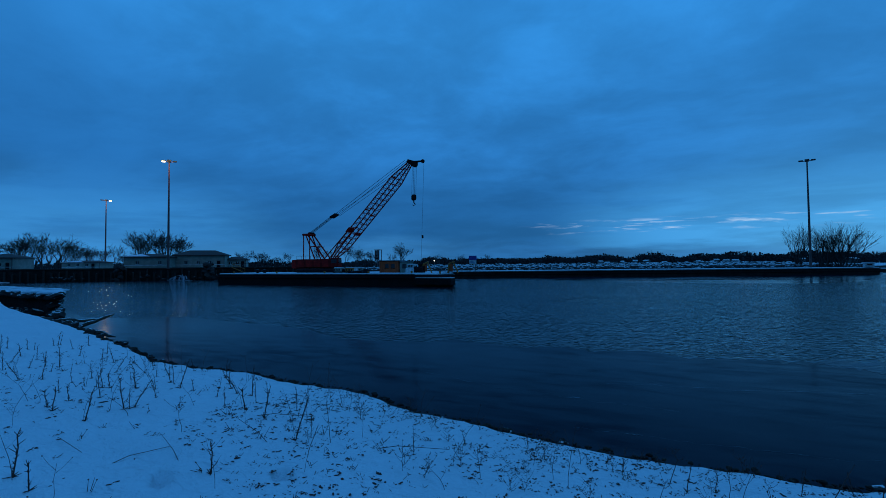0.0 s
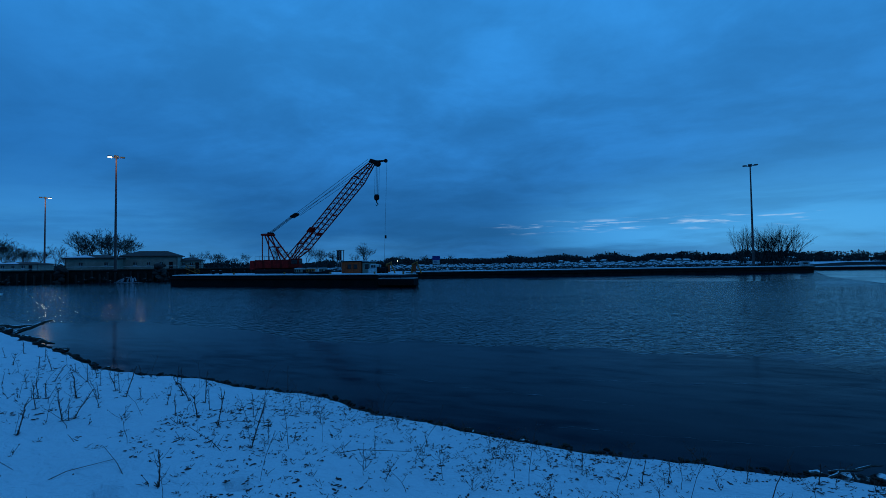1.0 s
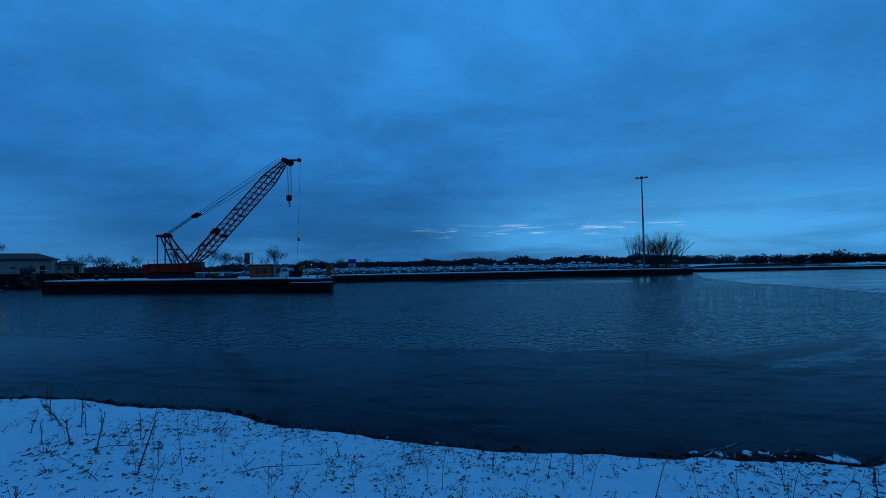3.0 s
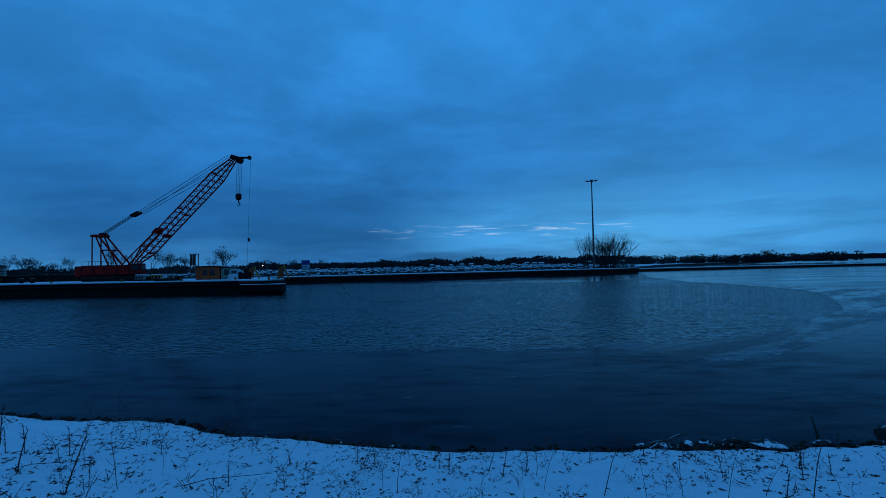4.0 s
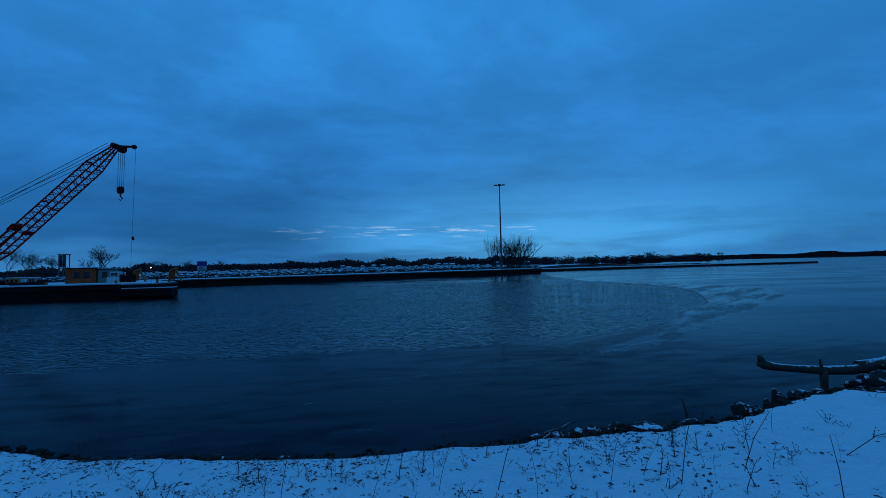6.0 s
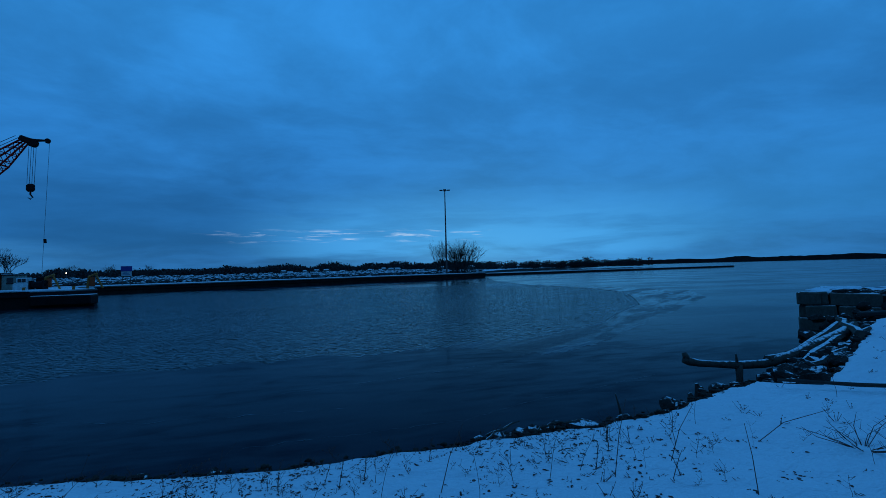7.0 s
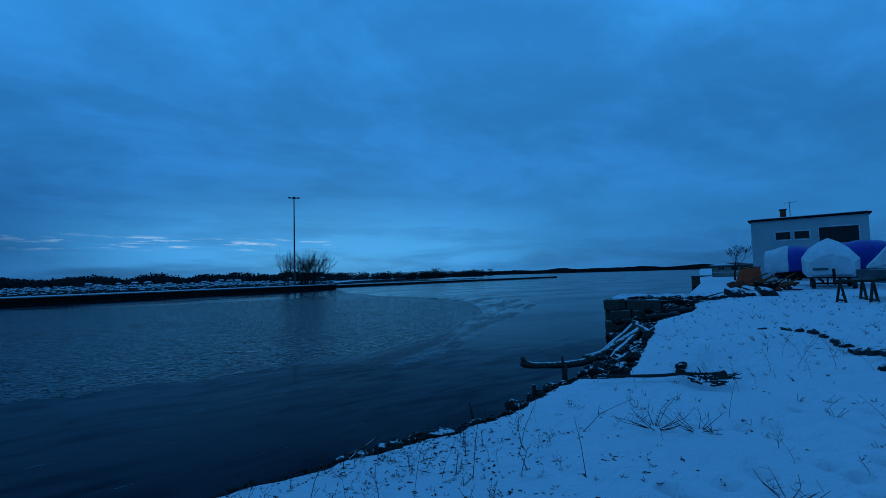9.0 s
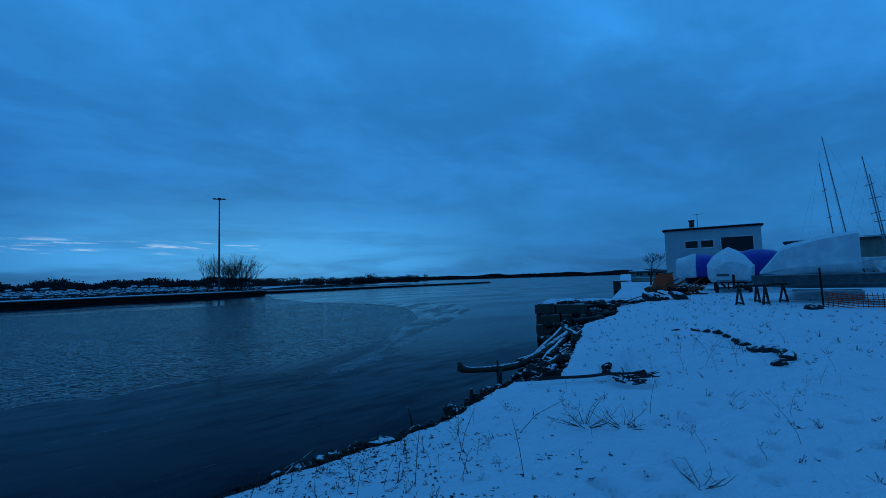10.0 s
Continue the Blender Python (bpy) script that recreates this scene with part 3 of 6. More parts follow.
# ---- bare trees ----
def bare_tree(name, seed, height, spread_=1.0, forks=5, stems=1, label="bare leafless winter tree", twig=0.012):
    """Trunk, limbs and fine twigs, branching five times."""
    rng = random.Random(seed)
    tree = thing(name, label, "tree")
    trunk, crown = bmesh.new(), bmesh.new()

    def grow(at, way, length, r, level):
        bend = Vector((rng.uniform(-1, 1), rng.uniform(-1, 1), rng.uniform(-0.2, 0.5))) * 0.18
        mid = at + (way + bend).normalized() * length * 0.5
        end = mid + (way - bend * 0.6 + Vector((0, 0, 0.1))).normalized() * length * 0.5
        tube(trunk if level == 0 else crown, (at, mid, end), (r, r * 0.85, r * 0.66), 6 if level < 2 else 3)
        if level >= forks:
            return
        for i in range(rng.choice((2, 3, 3)) if level else rng.choice((3, 4))):
            g = rng.uniform(0, 2 * math.pi)
            side = Vector((math.cos(g), math.sin(g), rng.uniform(-0.15, 0.55)))
            start = (mid.lerp(end, rng.uniform(0.2, 1.0)) if level else at.lerp(end, rng.uniform(0.45, 1.0))) if i else end
            grow(start, (way * 0.8 + side * rng.uniform(0.3, 0.85) * spread_).normalized(), length * rng.uniform(0.62, 0.9), max(twig, r * rng.uniform(0.42, 0.60)), level + 1)

    for s in range(stems):
        lean = Vector((rng.uniform(-0.5, 0.5), rng.uniform(-0.5, 0.5), 1)).normalized() if stems > 1 else Vector((0.05, 0, 1))
        grow(Vector((rng.uniform(-1, 1), rng.uniform(-1, 1), -0.2)) * (0.5 if stems > 1 else 0.05), lean, height * rng.uniform(0.17, 0.22), height * (0.017 if stems == 1 else 0.008), 0)
    tall = height / max(v.co.z for v in crown.verts)
    for bm in (trunk, crown):
        bmesh.ops.scale(bm, vec=(tall, tall, tall), verts=bm.verts)
    part("trunk", trunk, BARK, tree)
    part("crown", crown, BARK, tree)
    return tree


def place_polar(az, r, z):
    return r * math.sin(radians(az)), r * math.cos(radians(az)), z


def trees():
    kinds = [bare_tree("bare_tree", 11 + i, 10.0, s, 6, label=l, twig=0.014) for i, (s, l) in enumerate(((0.72, "bare spreading winter tree behind the quay"), (0.9, "wide bare winter tree with twisted limbs"), (0.6, "tall slim bare winter tree")))]
    for k in kinds:
        tagged(k, group="bare trees behind the docks")
    spots = ((-67.8, 250, 16, 0), (-67.2, 235, 15, 1), (-66.4, 230, 17.5, 1), (-65.7, 240, 16, 0), (-65.0, 235, 18, 0), (-63.9, 225, 17.5, 1), (-63.2, 245, 14, 0), (-62.4, 260, 15, 0), (-61.5, 240, 13, 1), (-60.6, 250, 12, 0), (-59.4, 240, 11, 2), (-58.4, 250, 10, 1), (-51.8, 230, 9, 0), (-43.2, 250, 8, 1), (-42.0, 240, 9, 0),
             (-57.4, 205, 15, 1), (-56.5, 202, 16, 0), (-55.6, 198, 16.5, 1), (-54.6, 200, 16.5, 0), (-53.6, 205, 15.5, 1), (-47.3, 230, 9, 0), (-45.8, 240, 10, 1), (-44.6, 250, 8, 0),
             (-38.7, 170, 10.5, 2), (-37.9, 175, 8.5, 0), (-35.6, 230, 11, 0), (-34.3, 235, 12, 1), (-33.2, 240, 9, 0), (-32.4, 240, 10, 1), (-29.9, 140, 6, 2), (-28.6, 140, 9.2, 1), (-69.0, 245, 16, 0), (-68.4, 255, 15, 2), (-67.0, 262, 15.5, 2), (-66.0, 256, 15, 0), (-65.4, 262, 16.5, 1), (-64.5, 248, 17, 2), (-63.6, 262, 15.5, 0), (-62.9, 236, 12, 1), (-61.9, 250, 12.5, 2), (-61.0, 262, 12, 0), (-57.0, 215, 14, 2), (-55.1, 212, 15.5, 2), (-54.1, 214, 15, 0), (-46.6, 236, 9.5, 2), (-45.2, 246, 9.5, 0), (-24.0, 300, 9, 0), (-21.0, 310, 9, 1), (-17.5, 320, 9, 0), (-69.5, 230, 14, 2))
    rng = random.Random(3)
    used = set()
    for az, r, h, kind in spots:
        s = h / (11.2 if az < -58 else 10.0)
        m = Matrix.Translation(place_polar(az, r, 1.7)) @ pose(0, 0, 0, 0, 0, rng.uniform(0, 360))
        base = kinds[kind]
        base.scale = (s, s, s)
        if kind not in used:
            used.add(kind)
            first = base
            first.matrix_basis = m @ Matrix.Diagonal((s, s, s, 1))
        else:
            copy_thing(base, m)
            base.scale = (s, s, s)
    # the clump at the dock's end
    for i, (az, r, h, stems) in enumerate(((14.75, 172, 12.5, 5), (16.6, 170, 12.0, 6), (17.9, 172, 11.5, 6), (18.4, 169, 10.0, 5), (17.2, 174, 9.0, 4))):
        t = bare_tree("shrub_willow", 40 + i, h * 1.12, 0.5, 4, stems + 2, "clump of bare upright shrubby willow stems", 0.012)
        tagged(t, category="tree", group="willows at the dock end")
        t.matrix_basis = Matrix.Translation(place_polar(az, r, 1.7))


trees()


def far_woods():
    """Woods behind the docks: many bare crowns of uneven height."""
    rng = random.Random(21)
    soup = Soup()
    for i in range(1700):
        az = rng.uniform(-72, 40) if i < 1100 else rng.uniform(-26, 22)
        r = rng.uniform(330, 470) if az < 20 else rng.uniform(420, 620)
        x, y, _ = place_polar(az, r, 0)
        top = (3.2 + 2.2 * noise.noise((az * 0.35, 0, 0)) + 1.6 * noise.noise((az * 1.7, 4, 0))) * r / 400 * rng.uniform(0.75, 1.3)
        if az > -26:
            top *= 1.3 if az < -8 or az > 20 else 1.65
        w = rng.uniform(2.5, 6.0)
        for j in range(20):
            g = rng.uniform(0, 6.3)
            q = rng.uniform(0.12, 0.95)
            s = w * rng.uniform(0.08, 0.28) * (1.25 - 0.6 * q)
            soup.ball((x + w * 0.9 * math.cos(g) * rng.random(), y + w * 0.5 * math.sin(g), 1.7 + (top + 2) * q), (s * 0.8, s * 0.8, s), rng, 1.0)
        for j in range(20):
            g = Vector((x + rng.uniform(-w, w), y, 1.7))
            soup.stick(g, g + Vector((rng.uniform(-1, 1), 0, (top + 2.2) * rng.uniform(0.6, 1.0))), 0.06, 0.03)
    tagged(new("far_woods", soup.mesh("far_woods", WOODLAND)), "dark bare woods along the far side of the harbour", "woods", kind="stuff")
    soup = Soup()
    for i in range(3800):
        x = rng.uniform(-75, 63)
        t = rng.random() ** 1.3
        y = dock_line(x) + 11 + 60 * t
        s = rng.uniform(0.35, 0.95)
        soup.ball((x - 12 * t, y, 1.75 + 0.9 * rng.random() + 0.9 * t), (s * rng.uniform(0.8, 1.5), s, s * 0.75), rng, 0.6, 1, rng.uniform(0, 6.3))
    tagged(new("riprap", soup.mesh("riprap", RUBBLE)), "heaped rubble stones dusted with snow behind the dock", "rubble", kind="stuff")
    for i in range(15):
        az = rng.uniform(-8, 19.5)
        r = rng.uniform(285, 330)
        h = thing("far_house", "small far house with a snowy roof", "house", Matrix.Translation(place_polar(az, r, 1.7)) @ pose(0, 0, 0, 0, 0, rng.uniform(-30, 30)), "houses across the harbour")
        w, d, z = rng.uniform(1.8, 3.4), rng.uniform(2.2, 3.4), rng.uniform(1.8, 3.0)
        part("wall", boxed(-w / 2, w / 2, -d / 2, d / 2, 0, z), HOUSE_FAR, h)
        bm = bmesh.new()
        v = [bm.verts.new(c) for c in ((-w / 2 - 0.4, -d / 2 - 0.4, z), (w / 2 + 0.4, -d / 2 - 0.4, z), (w / 2 + 0.4, d / 2 + 0.4, z), (-w / 2 - 0.4, d / 2 + 0.4, z), (-w / 2, 0, z + 0.7), (w / 2, 0, z + 0.7))]
        for f in ((0, 1, 5, 4), (2, 3, 4, 5), (0, 4, 3), (1, 2, 5), (3, 2, 1, 0)):
            bm.faces.new([v[j] for j in f])
        part("roof", bm, RUBBLE, h, "patchy snow-covered roof")
        for s in (-0.25, 0.25):
            part("window", boxed(w * s - 0.35, w * s + 0.35, -d / 2 - 0.05, -d / 2 - 0.004, 0.9, 1.9), GLASS, h)


far_woods()


# ---- lamp masts ----
def mast(name, az, r, top, lit, label, base=1.75):
    x, y, _ = place_polar(az, r, 0)
    lamp = thing(name, label, "light mast", Matrix.Translation((x, y, base)) @ pose(0, 0, 0, 0, 0, -az), "lamp masts of the harbour")
    h = top - base
    part("base_plate", boxed(-0.5, 0.5, -0.5, 0.5, 0, 0.12, 0.02), GALV, lamp)
    part("pole", rodded((0, 0, 0.1), (0, 0, h), 0.36, 0.17, 10), GALV, lamp)
    part("crossarm", rodded((-1.25, 0, h - 0.15), (1.25, 0, h - 0.15), 0.10), GALV, lamp)
    part("ring", rodded((0, 0, h - 0.35), (0, 0, h + 0.1), 0.38, sides=10), LAMP_OFF, lamp)
    for i, (dx, dy) in enumerate(((-1.4, 0), (1.4, 0), (0, -1.0), (0, 1.0))):
        head = part("lamp_head", box(bmesh.new(), dx - 0.55, dx + 0.55, dy - 0.4, dy + 0.4, h - 0.12, h + 0.18, 0.1), LAMP_OFF, lamp)
        on = lit and i in lit
        part("lens", boxed(dx - 0.45, dx + 0.45, dy - 0.34, dy + 0.34, h - (0.34 if on else 0.2), h - 0.124, 0.03), LAMP_ON if on else GLASS, head)
    return lamp


def lamp_light(az, r, z, watts):
    lamp = new("mast_light", bpy.data.lights.new("mast_light", "POINT"))
    lamp.data.energy, lamp.data.color, lamp.data.shadow_soft_size = watts, (1.0, 0.80, 0.50), 0.6
    lamp.location = place_polar(az, r, z)


lamp_light(-54.75, 147.0, 32.6, 500)
lamp_light(-60.2, 231.0, 30.4, 500)
mast("lamp_mast", -54.75, 150, 34.0, (0,), "tall galvanised harbour mast with lit lamps", 3.3)
mast("lamp_mast", -60.2, 234, 31.8, (1,), "tall harbour mast with lit lamps farther off", 1.7)
mast("lamp_mast", 15.75, 163, 32.1, (), "tall unlit lamp mast on the concrete dock")


# ---- the crane barge ----
def barge():
    b = thing("barge", "black steel deck barge with snow on its deck", "barge")
    x0, x1, y0, y1, z = -84.0, -29.3, 70.6, 90.0, 2.0
    bm = bmesh.new()
    hull = [(x0, y0), (x1 - 7, y0), (x1 - 2.5, y0 + 0.4), (x1, y0 + 2.2), (x1 - 7.3, y1), (x0, y1)]
    top = [bm.verts.new((x, y, z)) for x, y in hull]
    low = [bm.verts.new((x - (0.8 if x > -31 else 0), y + (0.3 if y < 80 else 0), -1.0)) for x, y in hull]
    bm.faces.new(top)
    for i in range(len(hull)):
        j = (i + 1) % len(hull)
        bm.faces.new((top[i], low[i], low[j], top[j]))
    bmesh.ops.recalc_face_normals(bm, faces=bm.faces)
    part("hull", bm, HULL, b)
    part("rub_rail", boxed(x0, x1 - 7, y0 - 0.18, y0 - 0.003, 1.35, 1.65, 0.04), BLACK, b)
    part("gunwale", boxed(x0, x1 - 6.8, y0 - 0.08, y0 + 0.2, 2.0, 2.12, 0.03), HULL, b)
    part("deck_snow", boxed(x0 + 0.3, x1 - 7.2, y0 + 0.25, y1 - 6, 2.005, 2.3, 0.05), SNOW_CAP, b, "snow lying on the deck")
    part("bow_snow", boxed(x1 - 7.0, x1 - 3.2, y0 + 0.9, y0 + 9, 2.005, 2.24, 0.05), SNOW_CAP, b)
    part("bow_fender", boxed(x1 - 6.6, x1 + 0.15, y0 - 0.35, y0 + 2.0, 0.2, 1.45, 0.15), BLACK, b)
    part("fender_snow", boxed(x1 - 6.5, x1 + 0.05, y0 - 0.3, y0 + 1.9, 1.454, 1.55, 0.04), SNOW_CAP, b)
    for x in (-80, -68, -56, -46, -37, -31.5):
        post = part("bollard", rodded((x, y0 + 0.7, 2.2), (x, y0 + 0.7, 2.6), 0.16, sides=10), YELLOW, b)
        part("bollard_cap", rodded((x, y0 + 0.7, 2.6), (x, y0 + 0.7, 2.68), 0.22, sides=10), YELLOW, post)


def crane():
    y = 80.0
    c = thing("crawler_crane", "red lattice-boom crane standing on the barge", "crane")
    for s in (-2.3, 2.3):
        bm = bmesh.new()
        box(bm, -70.5, -59.0, y + s - 0.55, y + s + 0.55, 2.2, 3.15, 0.35)
        tr = part("crawler_track", bm, BLACK, c)
        for i in range(8):
            part("track_roller", rodded((-69.5 + i * 1.35, y + s - 0.6, 2.65), (-69.5 + i * 1.35, y + s + 0.6, 2.65), 0.32, sides=10), BLACK, tr)
    part("turntable", rodded((-64, y, 2.9), (-64, y, 3.35), 1.6, sides=18), BLACK, c)
    bm = bmesh.new()
    box(bm, -71.3, -61.5, y - 1.8, y + 1.8, 3.3, 5.2, 0.18)
    house = part("machinery_house", bm, RED, c, "faded red machinery house")
    part("counterweight", boxed(-72.6, -71.2, y - 1.7, y + 1.7, 3.2, 5.1, 0.2), RED_DARK, c)
    for i in range(4):
        part("access_door", boxed(-70.6 + i * 2.2, -69.0 + i * 2.2, y - 1.84, y - 1.804, 3.5, 4.9, 0.02), RED_DARK, house)
    part("handrail", rodded((-71, y - 1.7, 5.9), (-66, y - 1.7, 5.9), 0.03), BLACK, house)
    for i in range(5):
        part("handrail_post", rodded((-71 + i * 1.25, y - 1.7, 5.2), (-71 + i * 1.25, y - 1.7, 5.9), 0.03), BLACK, house)
    cab = part("operator_cab", boxed(-61.9, -59.9, y - 1.9, y - 0.5, 3.4, 5.4, 0.12), RED, c)
    part("cab_window", boxed(-61.6, -60.2, y - 1.93, y - 1.903, 4.3, 5.15, 0.03), GLASS, cab)
    part("cab_windscreen", boxed(-59.896, -59.87, y - 1.7, y - 0.7, 4.2, 5.15, 0.03), GLASS, cab)
    # gantry: two leaning frames and a head
    for s in (-1.0, 1.0):
        part("gantry_leg", rodded((-69.7, y + s, 5.0), (-69.7, y + s, 10.5), 0.11, sides=8), RED_DARK, c)
        part("gantry_leg", rodded((-63.8, y + s, 5.0), (-68.6, y + s, 10.6), 0.16, sides=8), RED_DARK, c)
        part("gantry_brace", rodded((-66.6, y + s, 5.1), (-69.0, y + s, 10.4), 0.13, sides=8), RED_DARK, c)
        part("gantry_strut", rodded((-67.8, y + s, 7.9), (-66.3, y + s, 8.0), 0.12, sides=6), RED_DARK, c)
    head = part("gantry_head", boxed(-70.1, -68.0, y - 1.2, y + 1.2, 10.4, 10.85, 0.15), RED_DARK, c)
    for s in (-0.6, 0, 0.6):
        part("sheave", rodded((-68.4, y + s - 0.08, 10.75), (-68.4, y + s + 0.08, 10.75), 0.42, sides=14), BLACK, head)
    for o in c.children:
        o.location.x = 2.0
    # the boom: four chords and their lacing
    foot, tip = Vector((-61.4, y, 4.3)), Vector((-41.6, y, 24.2))
    d = (tip - foot).normalized()
    n = Vector((-d.z, 0, d.x))
    side = Vector((0, 1, 0))
    L = (tip - foot).length

    def at(s, u, v):
        w = min(1.0, 0.12 + s / 0.2) if s < 0.18 else (1.0 if s < 0.84 else max(0.35, 1.0 - (s - 0.84) / 0.16 * 0.65))
        return foot + d * (L * s) + n * (u * 0.95 * w) + side * (v * 0.9 * w)

    marks = (0.0, 0.18, 0.5, 0.84, 1.0)
    boom = part("boom", rodded(at(0, 0, -1), at(0, 0, 1), 0.2, sides=8), RED_DARK, c, "dark red lattice boom")
    for u in (-1, 1):
        for v in (-1, 1):
            bm = bmesh.new()
            tube(bm, [at(s, u, v) for s in marks], [0.125] * 5, 6)
            part("chord", bm, RED_DARK, boom)
    bays = 38
    for face in range(4):
        for i in range(bays):
            s0, s1 = 0.06 + 0.92 * i / bays, 0.06 + 0.92 * (i + 1) / bays
            if face < 2:
                v = (-1, 1)[face]
                a, b2 = (at(s0, -1, v), at(s1, 1, v)) if i % 2 else (at(s0, 1, v), at(s1, -1, v))
            else:
                u = (-1, 1)[face - 2]
                a, b2 = (at(s0, u, -1), at(s1, u, 1)) if i % 2 else (at(s0, u, 1), at(s1, u, -1))
            part("lacing", rodded(a, b2, 0.055, sides=4), RED_DARK, boom)
    for s in (0.18, 0.52, 0.84):
        for u in (-1, 1):
            part("splice", rodded(at(s, u, -1), at(s, u, 1), 0.12), RED_DARK, boom)
    part("boom_stop", rodded((-62.4, y - 0.8, 5.1), at(0.33, 1.1, -0.9), 0.12), RED_DARK, c)
    part("boom_stop", rodded((-62.4, y + 0.8, 5.1), at(0.33, 1.1, 0.9), 0.12), RED_DARK, c)
    part("stop_frame", box(bmesh.new(), -0.7, 0.6, -0.9, 0.9, 0.05, 0.25, 0.05, m=Matrix.Translation(at(0.31, 1.2, 0)) @ pose(0, 0, 0, 0, -45, 0)), RED_DARK, boom)
    part("mid_frame", box(bmesh.new(), -0.4, 0.4, -0.9, 0.9, -0.1, 0.12, 0.05, m=Matrix.Translation(at(0.33, -0.8, 0)) @ pose(0, 0, 0, 0, -45, 0)), RED_DARK, boom)
    point = part("boom_point", box(bmesh.new(), -0.9, 0.8, -0.5, 0.5, -0.42, 0.42, 0.15, m=Matrix.Translation(tip + Vector((0.2, 0, 0.1))) @ pose(0, 0, 0, 0, 20, 0)), BLACK, c)
    for s in (-0.35, 0.0, 0.35):
        part("sheave", rodded(tip + Vector((0.9, s - 0.07, -0.3)), tip + Vector((0.9, s + 0.07, -0.3)), 0.6, sides=16), BLACK, point)
    part("jib_arm", rodded(tip + Vector((0.5, 0, 0.1)), tip + Vector((2.8, 0, 0.15)), 0.28, 0.14), BLACK, point)
    part("jib_sheave", rodded(tip + Vector((2.75, -0.12, 0.1)), tip + Vector((2.75, 0.12, 0.1)), 0.38, sides=14), BLACK, point)
    # ropes
    bail = Vector((-60.2, y, 14.5))
    part("bail", box(bmesh.new(), -0.8, 0.8, -0.7, 0.7, -0.22, 0.22, 0.08, m=Matrix.Translation(bail) @ pose(0, 0, 0, 0, -25, 0)), BLACK, c)
    for s in (-0.5, -0.15, 0.15, 0.5):
        part("boom_hoist_rope", rodded((-66.5, y + s, 10.95), bail + Vector((-0.8, s, -0.3)), 0.05, sides=4), CABLE, c)
    for s in (-0.7, 0.7):
        part("pendant_rope", rodded(bail + Vector((0.8, s, 0.3)), tip + Vector((-1.0, s * 0.6, 0.6)), 0.045, sides=4), CABLE, c)
        part("pendant_rope", rodded(bail + Vector((0.8, s, 0.0)), at(0.87, 1.0, s), 0.04, sides=4), CABLE, c)
    hook = Vector((-40.9, y, 16.7))
    for s in (-0.3, -0.1, 0.1, 0.3):
        part("load_line", rodded(tip + Vector((0.9 + s, s, -0.5)), hook + Vector((s, s, 1.0)), 0.03, sides=4), CABLE, c)
    blk = part("hook_block", boxed(hook.x - 0.55, hook.x + 0.55, y - 0.3, y + 0.3, hook.z - 0.1, hook.z + 1.1, 0.25), BLACK, c)
    bm = bmesh.new()
    tube(bm, [hook + Vector(p) for p in ((0, 0, 0), (0, 0, -0.5), (0.3, 0, -0.9), (0, 0, -1.2), (-0.3, 0, -0.95))], (0.12, 0.12, 0.11, 0.1, 0.05), 6)
    part("hook", bm, BLACK, blk)
    part("whip_line", rodded(tip + Vector((3.0, 0, 0.0)), (-39.4, y, 3.4), 0.022, sides=4), CABLE, c)
    part("whip_ball", rodded((-39.0, y, 9.0), (-39.05, y, 9.6), 0.2, sides=8), BLACK, c)


def cabin(name, x0, x1, y0, y1, h, material, label, holes=2):
    """A site cabin with a real door and window openings."""
    c = thing(name, label, "cabin", Matrix.Translation((x0, y0, 2.2)))
    w, d = x1 - x0, y1 - y0
    gaps = [(w * (0.3 + 0.32 * i), w * (0.3 + 0.32 * i) + 0.8, 1.0, 1.8) for i in range(holes)]
    part("front_wall", wall_with(bmesh.new(), w, h, 0.1, gaps), material, c)
    part("back_wall", boxed(0, w, d - 0.1, d, 0, h), material, c)
    for x in (0, w - 0.1):
        part("end_wall", boxed(x, x + 0.1, 0.1, d - 0.1, 0, h), material, c)
    part("roof", boxed(-0.15, w + 0.15, -0.15, d + 0.15, h, h + 0.14, 0.03), BLACK, c)
    part("roof_snow", boxed(-0.1, w + 0.1, -0.1, d + 0.1, h + 0.144, h + 0.2, 0.03), SNOW_CAP, c)
    for g in gaps:
        f = part("window", boxed(g[0], g[1], 0.05, 0.07, g[2], g[3]), GLASS, c)
        part("frame", boxed(g[0] - 0.06, g[1] + 0.06, -0.04, -0.003, g[2] - 0.1, g[2], 0.01), BLACK, f)
    n = int(w / 0.45)
    for i in range(n):
        x = 0.15 + i * (w - 0.3) / n
        if not any(g[0] - 0.2 < x < g[1] + 0.1 for g in gaps):
            part("rib", boxed(x, x + 0.1, -0.05, -0.003, 0.05, h - 0.05), material, c)
    return c


